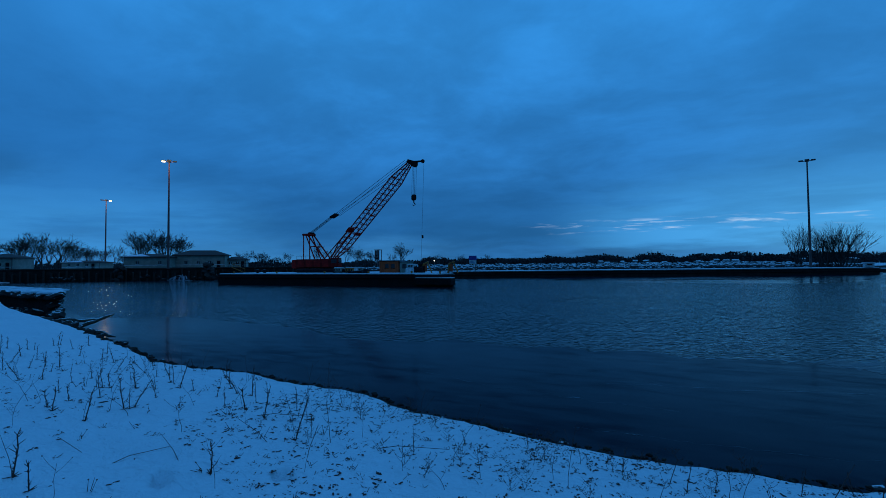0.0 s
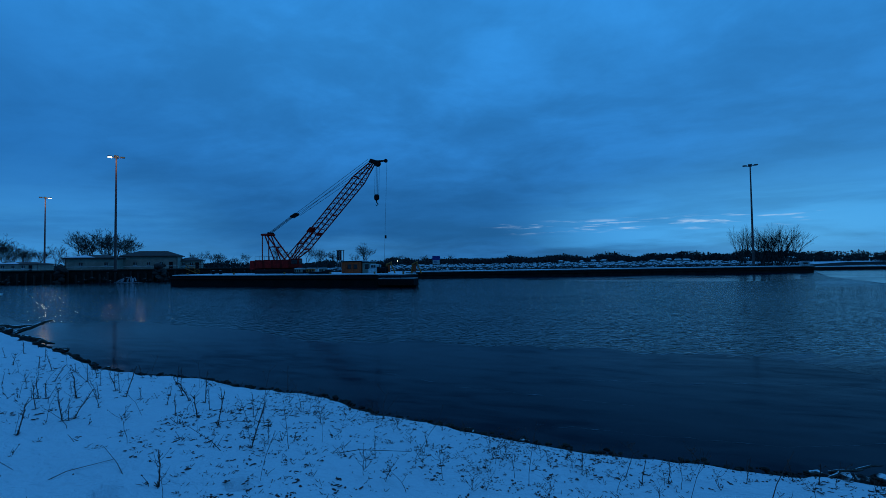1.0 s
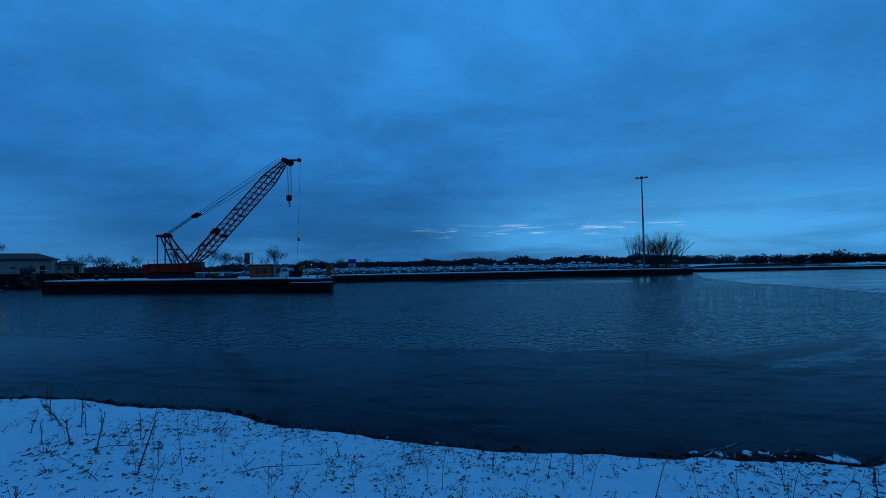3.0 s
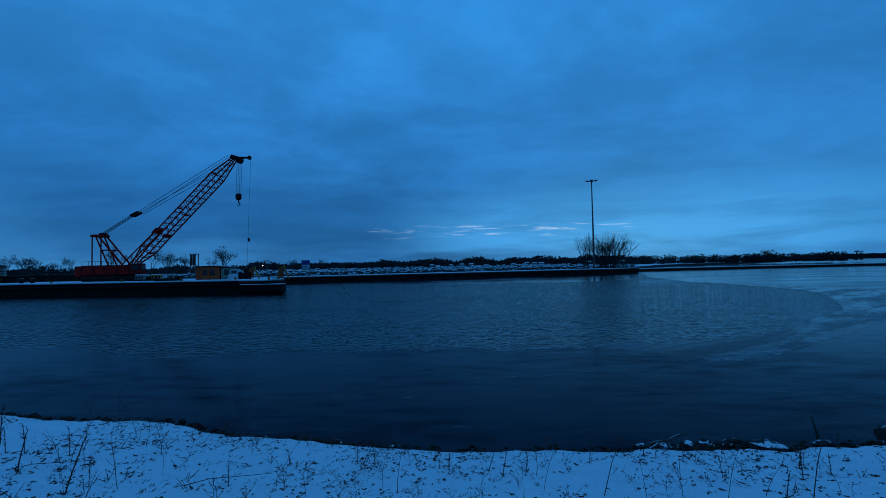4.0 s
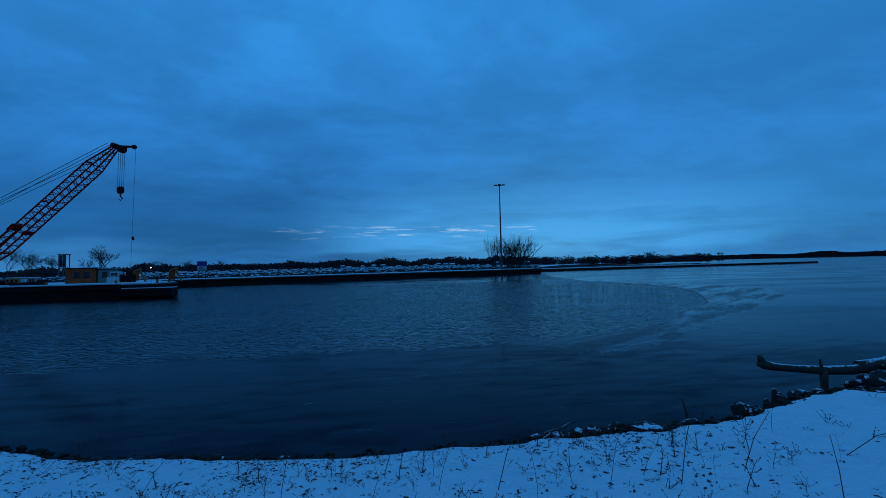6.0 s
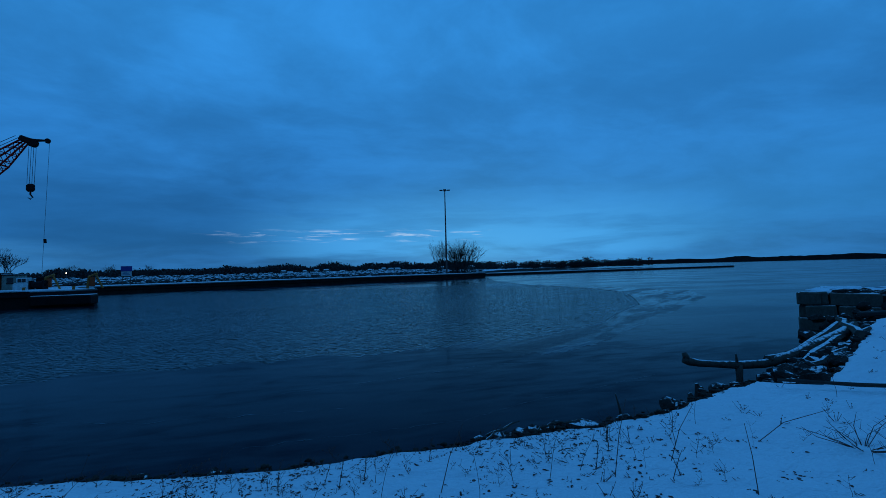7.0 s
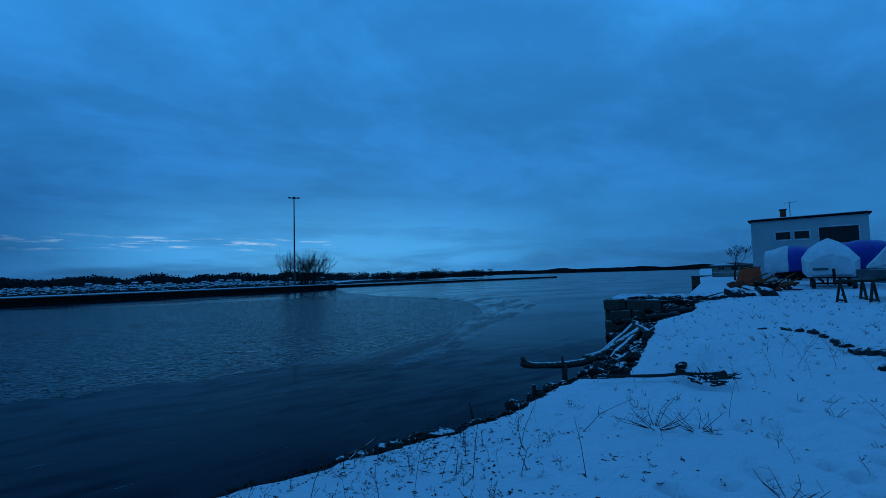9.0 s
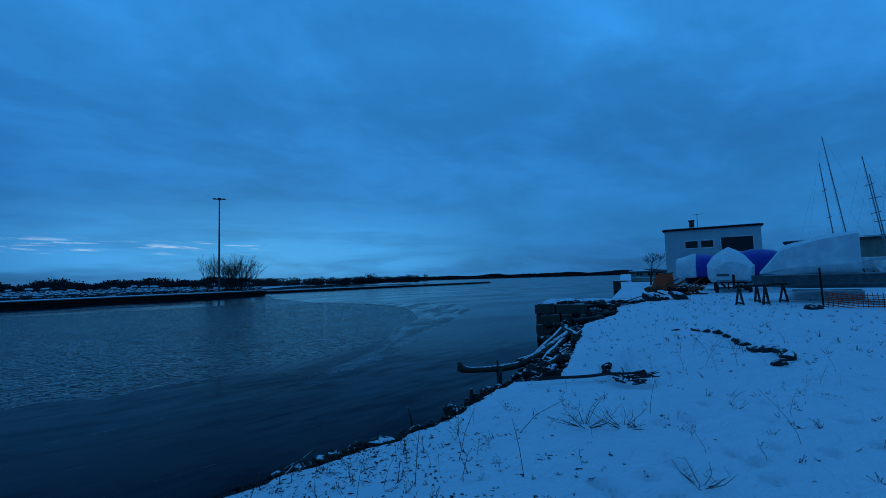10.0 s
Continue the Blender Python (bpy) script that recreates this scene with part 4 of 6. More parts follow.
def deck_gear():
    cabin("site_cabin", -46.6, -42.4, 76.2, 78.8, 2.3, ORANGE, "weathered orange site cabin on the barge deck")
    cabin("site_cabin", -42.2, -40.4, 76.4, 78.6, 2.1, SIDING, "small pale site cabin on the barge deck", 1)
    t = thing("workboat_cab", "white workboat wheelhouse with dark windows", "boat", Matrix.Translation((-39.4, 76.0, 2.2)))
    part("body", boxed(-1.0, 1.0, -0.8, 0.8, 0, 1.0, 0.15), WHITE, t)
    part("wheelhouse", boxed(-0.7, 0.7, -0.6, 0.6, 1.0, 1.75, 0.12), WHITE, t)
    for x in (-0.45, 0.05):
        part("window", boxed(x, x + 0.42, -0.63, -0.603, 1.15, 1.6, 0.02), GLASS, t)
    # knuckled fender frames at the bow
    for x in (-36.2, -31.0):
        f = thing("bow_frame", "yellow steel mooring frame on the barge bow", "mooring frame", Matrix.Translation((x, 76.2, 2.2)), "mooring frames on the barge")
        bm = bmesh.new()
        tube(bm, ((-1.0, 0, 0), (-0.8, 0, 1.7), (0.2, 0, 2.1)), (0.22, 0.2, 0.16), 6)
        part("upright", bm, YELLOW, f)
        part("brace", rodded((0.9, 0, 0), (0, 0, 2.0), 0.14), YELLOW, f)
        part("plate", boxed(-0.9, -0.1, -0.05, 0.05, 0.3, 1.6, 0.02), ORANGE, f)
    w = thing("deck_winch", "dark deck winch with drum and motor box", "winch", Matrix.Translation((-37.6, 75.6, 2.2)))
    part("drum", rodded((-0.7, 0, 0.7), (0.7, 0, 0.7), 0.5, sides=14), BLACK, w)
    for x in (-0.85, 0.7):
        part("side_frame", boxed(x, x + 0.15, -0.6, 0.6, 0, 1.3, 0.05), BLACK, w)
    part("motor_box", boxed(-0.6, 0.6, 0.6, 1.3, 0, 1.8, 0.1), BLACK, w)
    part("drum_shaft", rodded((-1.0, 0, 0.7), (1.0, 0, 0.7), 0.1), BLACK, w)
    for x, w, paint, label in ((-55.8, 2.6, SIDING, "pale deck compressor with snow on its cover"), (-52.8, 3.0, YELLOW, "tan deck generator with snow on its cover"), (-50.5, 1.9, SIDING, "low pale winch box with snow on top")):
        p = thing("deck_machine", label, "machine", Matrix.Translation((x, 76.0, 2.3)), "machines on the barge deck")
        part("skid", boxed(-w / 2, w / 2, -0.7, 0.7, 0.0, 0.22, 0.03), BLACK, p)
        part("housing", boxed(-w * 0.45, w * 0.3, -0.6, 0.6, 0.22, 1.0, 0.12), paint, p)
        part("engine", boxed(w * 0.31, w * 0.48, -0.5, 0.5, 0.22, 0.75, 0.08), BLACK, p)
        part("snow", boxed(-w * 0.43, w * 0.28, -0.55, 0.55, 1.004, 1.12, 0.05), SNOW_CAP, p)
        for i in range(3):
            part("grille", boxed(-w * 0.38 + i * w * 0.2, -w * 0.26 + i * w * 0.2, -0.63, -0.603, 0.4, 0.8, 0.01), BLACK, p)
        part("exhaust", rodded((w * 0.2, 0, 1.0), (w * 0.2, 0, 1.45), 0.05), BLACK, p)
    sk = thing("skiff", "small dark skiff with snow inside on deck", "boat", Matrix.Translation((-48.9, 72.6, 2.2)))
    bm = bmesh.new()
    for i, (x, w2, z) in enumerate(((-2.2, 0.75, 0.55), (-1, 0.85, 0.5), (0.6, 0.8, 0.55), (1.7, 0.45, 0.7), (2.3, 0.03, 0.9))):
        ring = [bm.verts.new(q) for q in ((x, -w2, z), (x, -w2 * 0.6, 0.02), (x, w2 * 0.6, 0.02), (x, w2, z))]
        if i:
            for j in range(3):
                bm.faces.new((last[j], ring[j], ring[j + 1], last[j + 1]))
        else:
            bm.faces.new(ring)
        last = ring
    part("hull", bm, HULL, sk)
    part("snow", boxed(-2.0, 1.2, -0.6, 0.6, 0.36, 0.5, 0.08), SNOW_CAP, sk)
    part("thwart", boxed(-0.4, 0.0, -0.75, 0.75, 0.5, 0.56, 0.01), TIMBER, sk)
    part("console", boxed(-1.0, -0.5, -0.3, 0.3, 0.5, 1.0, 0.05), WHITE, sk)
    for x in (-77, -75):
        d = thing("oil_drum", "dark steel drum on the barge deck", "drum", Matrix.Translation((x, 75, 2.2)), "drums on the barge")
        part("shell", rodded((0, 0, 0), (0, 0, 0.9), 0.3, sides=14), BLACK, d)
        part("hoop", rodded((0, 0, 0.42), (0, 0, 0.48), 0.32, sides=14), BLACK, d)
        part("lid", rodded((0, 0, 0.9), (0, 0, 0.93), 0.28, sides=14), SNOW_CAP, d)


barge()
crane()
deck_gear()


# ---- harbour office and quay ----
def hip_roof(w, d, over, h, ridge):
    bm = bmesh.new()
    o = over
    v = [bm.verts.new(q) for q in ((-o, -o, 0), (w + o, -o, 0), (w + o, d + o, 0), (-o, d + o, 0), (ridge, d / 2, h), (w - ridge, d / 2, h), (-o, -o, -0.25), (w + o, -o, -0.25), (w + o, d + o, -0.25), (-o, d + o, -0.25))]
    for f in ((0, 1, 5, 4), (1, 2, 5), (2, 3, 4, 5), (3, 0, 4), (6, 7, 1, 0), (7, 8, 2, 1), (8, 9, 3, 2), (9, 6, 0, 3), (9, 8, 7, 6)):
        bm.faces.new([v[i] for i in f])
    bmesh.ops.recalc_face_normals(bm, faces=bm.faces)
    return bm


def office(name, az, r, turn, w, d, h, roof_h, base, windows, door, label, snow=True):
    x, y, _ = place_polar(az, r, 0)
    o = thing(name, label, "building", Matrix.Translation((x, y, base)) @ pose(0, 0, 0, 0, 0, turn))
    holes = [(q, q + 0.9, 1.1, 2.0) for q in windows] + ([(door, door + 1.1, 0.0, 2.1)] if door else [])
    part("front_wall", wall_with(bmesh.new(), w, h, 0.25, holes), SIDING, o)
    part("back_wall", boxed(0, w, d - 0.25, d, 0, h), SIDING, o)
    for q in (0, w - 0.25):
        part("side_wall", boxed(q, q + 0.25, 0.25, d - 0.25, 0, h), SIDING, o)
    roof = part("roof", hip_roof(w, d, 0.6, roof_h, min(w, d) * 0.45), ROOF_DARK, o, "low dark brown hip roof")
    roof.location.z = h + 0.25
    if snow:
        s = part("roof_snow", hip_roof(w * 0.55, d, 0.3, roof_h * 0.95, min(w, d) * 0.45), SNOW_CAP, o, "thin patch of snow")
        s.location = (0, 0, h + 0.32)
        s.scale = (1, 1, 0.98)
    for q in windows:
        wn = part("window", boxed(q, q + 0.9, 0.1, 0.13, 1.1, 2.0), GLASS, o)
        part("sill", boxed(q - 0.1, q + 1.0, -0.08, -0.003, 1.0, 1.1, 0.01), WHITE, wn)
        part("mullion", boxed(q + 0.42, q + 0.48, 0.07, 0.097, 1.1, 2.0), WHITE, wn)
    if door:
        dr = part("door", boxed(door, door + 1.1, 0.1, 0.16, 0.0, 2.1, 0.01), BLACK, o)
        part("door_handle", rodded((door + 0.95, 0.03, 1.0), (door + 0.95, 0.1, 1.0), 0.04), GALV, dr)
    part("band", boxed(-0.02, w + 0.02, -0.05, -0.004, 0.72, 0.86), WHITE, o)
    for q in (0.1, w - 0.2):
        part("downpipe", rodded((q, -0.12, 0), (q, -0.12, h), 0.05), GALV, o)
    return o


def quay():
    office("harbour_office", -58.7, 168, 39, 12.5, 8, 3.2, 0.9, 3.6, (3.2, 9.3), 0, "low pale harbour office with a snowy flat roof", True)
    office("harbour_office", -54.2, 170, 39, 15.0, 8, 3.8, 1.6, 3.6, (3.0, 6.6, 10.0), 12.6, "low pale harbour office with a dark hip roof", False)
    office("control_hut", -49.1, 172, 39, 6.5, 5, 2.5, 1.0, 3.4, (1.0, 3.2), 4.8, "small pale hut beside the quay steps")
    office("storage_shed", -63.6, 215, 30, 13, 8, 2.3, 0.7, 3.2, (2, 5, 8), 10, "long low grey storage shed behind the quay")
    office("storage_shed", -69.2, 190, 30, 9, 8, 3.4, 1.2, 3.4, (2, 5), 7, "low pale shed at the end of the quay")
    st = thing("quay_stair", "yellow steel stair with rails down the quay", "stair", Matrix.Translation((-110.6, 97.9, 0.1)) @ pose(0, 0, 0, 0, 0, 36))
    for i in range(10):
        part("tread", boxed(i * 0.34, i * 0.34 + 0.3, 0, 1.2, 3.4 - i * 0.17, 3.45 - i * 0.17), YELLOW, st)
    for yy in (0.0, 1.2):
        part("stringer", rodded((0, yy, 3.35), (3.6, yy, 1.7), 0.09), YELLOW, st)
        part("rail", rodded((0, yy, 4.45), (3.6, yy, 2.8), 0.05), YELLOW, st)
        for i in range(4):
            part("rail_post", rodded((i * 1.15, yy, 3.3 - i * 0.52), (i * 1.15, yy, 4.4 - i * 0.52), 0.04), YELLOW, st)
    # an outfall frozen in white at the foot of the wall
    rng = random.Random(5)
    soup = Soup()
    for jet, (lean, tall) in enumerate(((-2.0, 0.8), (-0.8, 1.2), (1.0, 1.3), (2.6, 0.9))):
        for strand in range(9):
            last, w = None, rng.gauss(0, 0.15)
            for q in range(8):
                t = q / 7
                p = Vector((-122.0 + jet * 0.35 + (lean + w * 2) * t, 90.0 - 1.6 * t + w, 0.5 + tall * 3.4 * t * (1 - t) + w * t - 0.4 * t))
                if last:
                    soup.stick(last, p, 0.03 + 0.05 * t, 0.04 + 0.06 * t, 4)
                last = p
    for i in range(90):
        soup.ball((-121.5 + rng.gauss(0, 3.0), 88.4 + rng.gauss(0, 0.5), 0.03), (rng.uniform(0.2, 0.6), 0.3, 0.05), rng, 0.7)
    tagged(new("outfall_spray", soup.mesh("outfall_spray", FOAM)), "white frothing outfall at the quay wall", "spray", kind="stuff")
    rng = random.Random(6)
    for i in range(64):
        t = rng.random()
        bm = rock(bmesh.new(), (0, 0, 0), rng.uniform(0.3, 0.8), rng)
        solo("quay_boulder", bm, DARK_STONE, "dark boulder with snow at the quay foot", "boulder", Matrix.Translation((-150 + 58 * t + rng.uniform(-1, 1), 69.5 + 42 * t - rng.uniform(0.5, 2.0), rng.uniform(0.0, 1.2))), group="boulders along the quay")
    for az, r, wide in ((-59.1, 156, 3.4), (-50.9, 148, 3.6)):
        x, y, _ = place_polar(az, r, 0)
        for i in range(16):
            bm = rock(bmesh.new(), (0, 0, 0), rng.uniform(0.6, 1.4), rng, 0.8)
            h = rng.random()
            solo("tipped_boulder", bm, BARK, "dark earthy boulder tipped against the quay", "boulder", Matrix.Translation((x + rng.gauss(0, wide * 0.45) * (1.1 - h), y + rng.gauss(0, 0.8), 0.3 + 4.2 * h)), group="boulders tipped by the quay")
    s = thing("notice_board", "blue and white notice board on two posts", "sign", Matrix.Translation(place_polar(-19.65, 122, 1.9)) @ pose(0, 0, 0, 0, 0, 15) @ Matrix.Diagonal((0.8, 0.8, 0.88, 1)))
    for x in (-0.9, 0.9):
        part("post", rodded((x, 0, 0), (x, 0, 4.6), 0.09), GALV, s)
    part("upper_panel", boxed(-1.3, 1.3, -0.1, -0.02, 3.4, 4.7, 0.03), SIGN_BLUE, s, "blue upper panel")
    part("lower_panel", boxed(-1.2, 1.2, -0.09, -0.02, 2.2, 3.38, 0.03), WHITE, s, "white lower panel")
    for i in range(3):
        part("lettering_bar", boxed(-0.8, 0.8 - 0.3 * i, -0.12, -0.094, 2.5 + i * 0.25, 2.6 + i * 0.25), SIGN_BLUE, s)
    tw = thing("lookout_tower", "open steel lookout tower with a glazed cabin", "tower", Matrix.Translation(place_polar(-31.57, 190, 1.7)))
    for x in (-0.95, 0.95):
        for yy in (-0.95, 0.95):
            part("leg", rodded((x, yy, 0), (x, yy, 8.2), 0.16), GALV, tw)
    part("floor", boxed(-1.1, 1.1, -1.1, 1.1, 3.9, 4.1, 0.03), GALV, tw)
    part("roof", boxed(-1.25, 1.25, -1.25, 1.25, 8.2, 8.45, 0.05), GALV, tw)
    for x in (-0.9, 0.03):
        part("pane", boxed(x, x + 0.86, -0.98, -0.955, 4.2, 8.1), GLASS, tw)
    for z in (5.5, 6.9):
        part("transom", boxed(-0.95, 0.95, -1.04, -0.985, z, z + 0.12), GALV, tw)
    b = thing("pilot_hut", "small white hut at the dock end", "hut", Matrix.Translation(place_polar(19.9, 166, 1.9)) @ Matrix.Diagonal((0.6, 0.6, 0.6, 1)))
    part("wall", boxed(-1.6, 1.6, -1.2, 1.2, 0, 2.0), WHITE, b)
    part("roof", boxed(-1.9, 1.9, -1.5, 1.5, 2.0, 2.25, 0.05), SNOW_CAP, b)
    part("window", boxed(-0.9, 0.9, -1.23, -1.203, 0.9, 1.6), GLASS, b)
    part("rail", rodded((-2.5, -1.6, 1.0), (3.0, -1.6, 1.0), 0.05), GALV, b)
    lamp = thing("dock_lamp", "small lit lamp on a short post", "lamp", Matrix.Translation(place_polar(-24.5, 250, 1.7)))
    part("post", rodded((0, 0, 0), (0, 0, 4.0), 0.12), GALV, lamp)
    part("bulb", rodded((0, 0, 4.0), (0, 0, 4.3), 0.18, sides=10), LIGHT_FAR, lamp)


quay()


# ---- old stone wharf ----
def block_mesh(rng, l, d, h):
    bm = bmesh.new()
    box(bm, -l / 2, l / 2, -d / 2, d / 2, 0, h, 0.05)
    for v in bm.verts:
        v.co += Vector((noise.noise(v.co * 1.7 + Vector((rng.random() * 9, 0, 0))), noise.noise(v.co * 1.9), noise.noise(v.co * 2.3))) * 0.05
    return bm


def wharf(name, corner, along, length, inward, depth, top, label, seed, loose=1.0, material=None, sound=99.0, rounded=False):
    """Courses of squared stone along two faces, each stone a piece, with a core of fill and snow on top."""
    rng = random.Random(seed)
    w = tagged(new(name), label, "stone wharf", kind="structure")
    a = Vector((*along, 0)).normalized()
    n = Vector((*inward, 0)).normalized()
    lens = (1.1, 1.4, 1.7, 1.25)
    shapes = []
    for l in lens:
        if rounded:
            bm = rock(bmesh.new(), (0, 0, 0), 1.0, rng, 0.42)
            bmesh.ops.scale(bm, vec=(l * 0.85, 0.75, 0.75), verts=bm.verts)
            bmesh.ops.translate(bm, vec=(0, 0, 0.28), verts=bm.verts)
        else:
            bm = block_mesh(rng, l, 0.9, 0.56)
        shapes.append(mesh_of(bm, "stone_block", material or STONE))
    courses = 4
    for c in range(courses):
        z = top - 0.58 * (c + 1)
        for way, other, reach in ((a, n, length), (n, a, depth)):
            s = 0.5 * (c % 2) * 0.6
            while s < reach:
                k = rng.randrange(4)
                fallen = way is a and c < 3 and s > sound + 0.5 * c
                if not fallen and not (c < loose and rng.random() < 0.12 * loose):
                    at = Vector((*corner, 0)) + way * (s + lens[k] / 2) + other * (0.45 + rng.uniform(-0.05, 0.05) * loose * 2)
                    ob = new("stone_block", shapes[k])
                    ob.parent = w
                    ob.matrix_basis = Matrix.Translation((at.x, at.y, z + rng.uniform(-0.02, 0.02))) @ pose(0, 0, 0, loose * rng.uniform(-2, 2), loose * rng.uniform(-2, 2), math.degrees(math.atan2(way.y, way.x)) + loose * rng.uniform(-2.5, 2.5))
                s += lens[k] + 0.03
    bm = bmesh.new()
    p0 = Vector((*corner, 0)) + a * 0.5 + n * 0.5
    q = [p0, p0 + a * (length - 0.5), p0 + a * (length - 0.5) + n * (depth - 0.5), p0 + n * (depth - 0.5)]
    lo = [bm.verts.new((v.x, v.y, -1)) for v in q]
    hi = [bm.verts.new((v.x, v.y, top - 0.12)) for v in q]
    bm.faces.new(hi)
    for i in range(4):
        bm.faces.new((hi[i], lo[i], lo[(i + 1) % 4], hi[(i + 1) % 4]))
    bmesh.ops.recalc_face_normals(bm, faces=bm.faces)
    part("core_fill", bm, DARK_STONE, w)
    # snow lying in uneven lobes
    soup = Soup()
    for i in range(int(length * depth * 1.4)):
        e = rng.uniform(0.0, length - 0.7)
        at = p0 + a * e + n * rng.uniform(1.5 if e > sound - 0.6 else 0.3, depth - 0.7)
        soup.ball((at.x, at.y, top - 0.06), (rng.uniform(0.5, 1.0), rng.uniform(0.4, 0.8), 0.14), rng, 0.3, 2, rng.uniform(0, 6))
    s = new("snow_cover", soup.mesh("snow_cover", SNOW_CAP, True))
    s.parent = w
    return w


wharf("wharf_1", (21.5, 16.2), (0.6, -0.8), 5.2, (0.89, 0.45), 5.6, 2.26, "old broken stone block wharf capped with snow", 31, 1.0, None, 2.0)
wharf("wharf_2", (-33.4, 16.4), (-0.995, 0.09), 11.0, (-0.90, 0.44), 6.0, 2.3, "old crumbling stone wharf with snowy ledges", 32, 2.2, LEDGE, 99.0, True)
wharf("wharf_3", (98, 50.5), (-0.2, -0.97), 5.0, (0.88, 0.47), 8.0, 2.4, "farther stone wharf end along the shore", 33)


def wharf_timbers():
    rng = random.Random(12)
    for i in range(4):
        x, y = 16.8 + i * 1.3, 9.95 + i * 0.36
        bm = box(bmesh.new(), -0.7, 0.7, -0.12, 0.12, -0.07, 0.07, 0.03)
        solo("wharf_timber", bm, BARK, "dark squared timber lying on the wharf edge", "timber", Matrix.Translation((x, y + rng.uniform(-0.2, 0.3), 2.06 + rng.uniform(-0.05, 0.05))) @ pose(0, 0, 0, rng.uniform(-4, 4), rng.uniform(-4, 4), 14 + rng.uniform(-40, 40)), group="timbers on the wharf")
    # the torn upper edge of the face
    for i in range(30):
        t = i / 29
        bm = rock(bmesh.new(), (0, 0, 0), rng.uniform(0.22, 0.48), rng, 0.5)
        solo("edge_stone", bm, DARK_STONE if i % 4 else LEDGE, "rough stone on the torn wharf edge", "stone", Matrix.Translation((22.3 + 3.0 * t + rng.uniform(0, 1.2), 15.9 - 4.0 * t + rng.uniform(0, 0.6), 2.16 + rng.uniform(-0.1, 0.08))), group="stones along the torn wharf edge")
    # rubble spilt from the broken face
    for i in range(46):
        t = rng.random()
        out = rng.uniform(0.0, 2.2)
        bm = rock(bmesh.new(), (0, 0, 0), rng.uniform(0.22, 0.55), rng, 0.6)
        solo("fallen_stone", bm, DARK_STONE, "dark stone fallen from the broken wharf face", "stone", Matrix.Translation((22.6 + 2.4 * t - 0.8 * out, 14.8 - 3.0 * t - 0.55 * out, max(0.3, 2.05 - 0.55 * out - rng.uniform(0, 0.4)))), group="stones fallen from the wharf")


wharf_timbers()


# ---- bank: stones, driftwood ----
def bank_foot(x):
    """How far out the rubble of the bank reaches."""
    return float(np.interp(x, (6.1, 7.2, 9.0, 10.0, 12.0, 18.0), (5.55, 6.15, 7.35, 7.9, 8.6, 11.2)))


def bank_stones():
    rng = random.Random(77)
    kinds = []
    for i in range(6):
        kinds.append(mesh_of(rock(bmesh.new(), (0, 0, 0), 1.0, random.Random(200 + i), 0.6), "bank_stone", LEDGE if i == 3 else DARK_STONE))
    def put(x, y, z, s):
        ob = new("bank_stone", kinds[rng.randrange(6)])
        ob.matrix_basis = Matrix.Translation((x, y, z)) @ pose(0, 0, 0, rng.uniform(-25, 25), rng.uniform(-25, 25), rng.uniform(0, 360)) @ Matrix.Diagonal((s, s, s, 1))
        tagged(ob, "rough dark stone with snow on the bank", "stone", "stones along the bank")
    for x in np.arange(1.55, 3.6, 0.16):
        put(x, shore(x) - 0.02 + rng.uniform(-0.05, 0.12), 1.98 + rng.uniform(-0.08, 0.04), rng.uniform(0.09, 0.2))
    for x in np.arange(3.6, 6.3, 0.13):
        put(x, shore(x) + rng.uniform(-0.05, 0.25), 1.9 + rng.uniform(-0.16, 0.06), rng.uniform(0.09, 0.2))
    for i in range(290):
        x = rng.uniform(6.2, 14.0)
        t = rng.random()
        inner, outer = shore(x), bank_foot(x)
        y = inner - 0.1 + (outer + 0.35 - inner) * t
        put(x, y, 1.95 - 0.55 * t + rng.uniform(-0.1, 0.1), rng.uniform(0.09, 0.28))
    for i in range(40):
        x = rng.uniform(13, 18)
        put(x, shore(x) + rng.uniform(-0.1, 1.6), rng.uniform(1.2, 1.95), rng.uniform(0.12, 0.3))
    for x in (-8.6, -9.6, -9.9, -10.6, -11.4, -13.2, -14.0, -15.8, -16.4, -17.0, -17.6, -18.4, -19.2, -8.2, -3.2, -2.2, -1.4, -0.8):
        put(x, shore(x) - 0.05 + rng.uniform(-0.08, 0.15), 2.0 + rng.uniform(-0.08, 0.04), rng.uniform(0.12, 0.24) if x < -12 else rng.uniform(0.05, 0.12))
    # fill under the stones
    soup = Soup()
    for i in range(620):
        x = rng.uniform(3.6, 18)
        outer = max(shore(x) + 0.3, bank_foot(x)) + 0.5
        t = rng.random()
        y = shore(x) + (outer - shore(x)) * t
        soup.ball((x, y, 1.6 - 1.6 * t + rng.uniform(-0.2, 0.1)), (rng.uniform(0.2, 0.55), rng.uniform(0.2, 0.5), rng.uniform(0.15, 0.4)), rng, 0.5, 1, rng.uniform(0, 6))
    tagged(new("bank_rubble", soup.mesh("bank_rubble", DARK_STONE)), "dark rubble fill sloping to the water", "rubble", kind="stuff")


def wander(p, q, n, rng, amount):
    p, q = Vector(p), Vector(q)
    return [p.lerp(q, i / n) + Vector((rng.uniform(-1, 1), rng.uniform(-1, 1), rng.uniform(-0.6, 0.6))) * amount * (0 < i < n) for i in range(n + 1)]


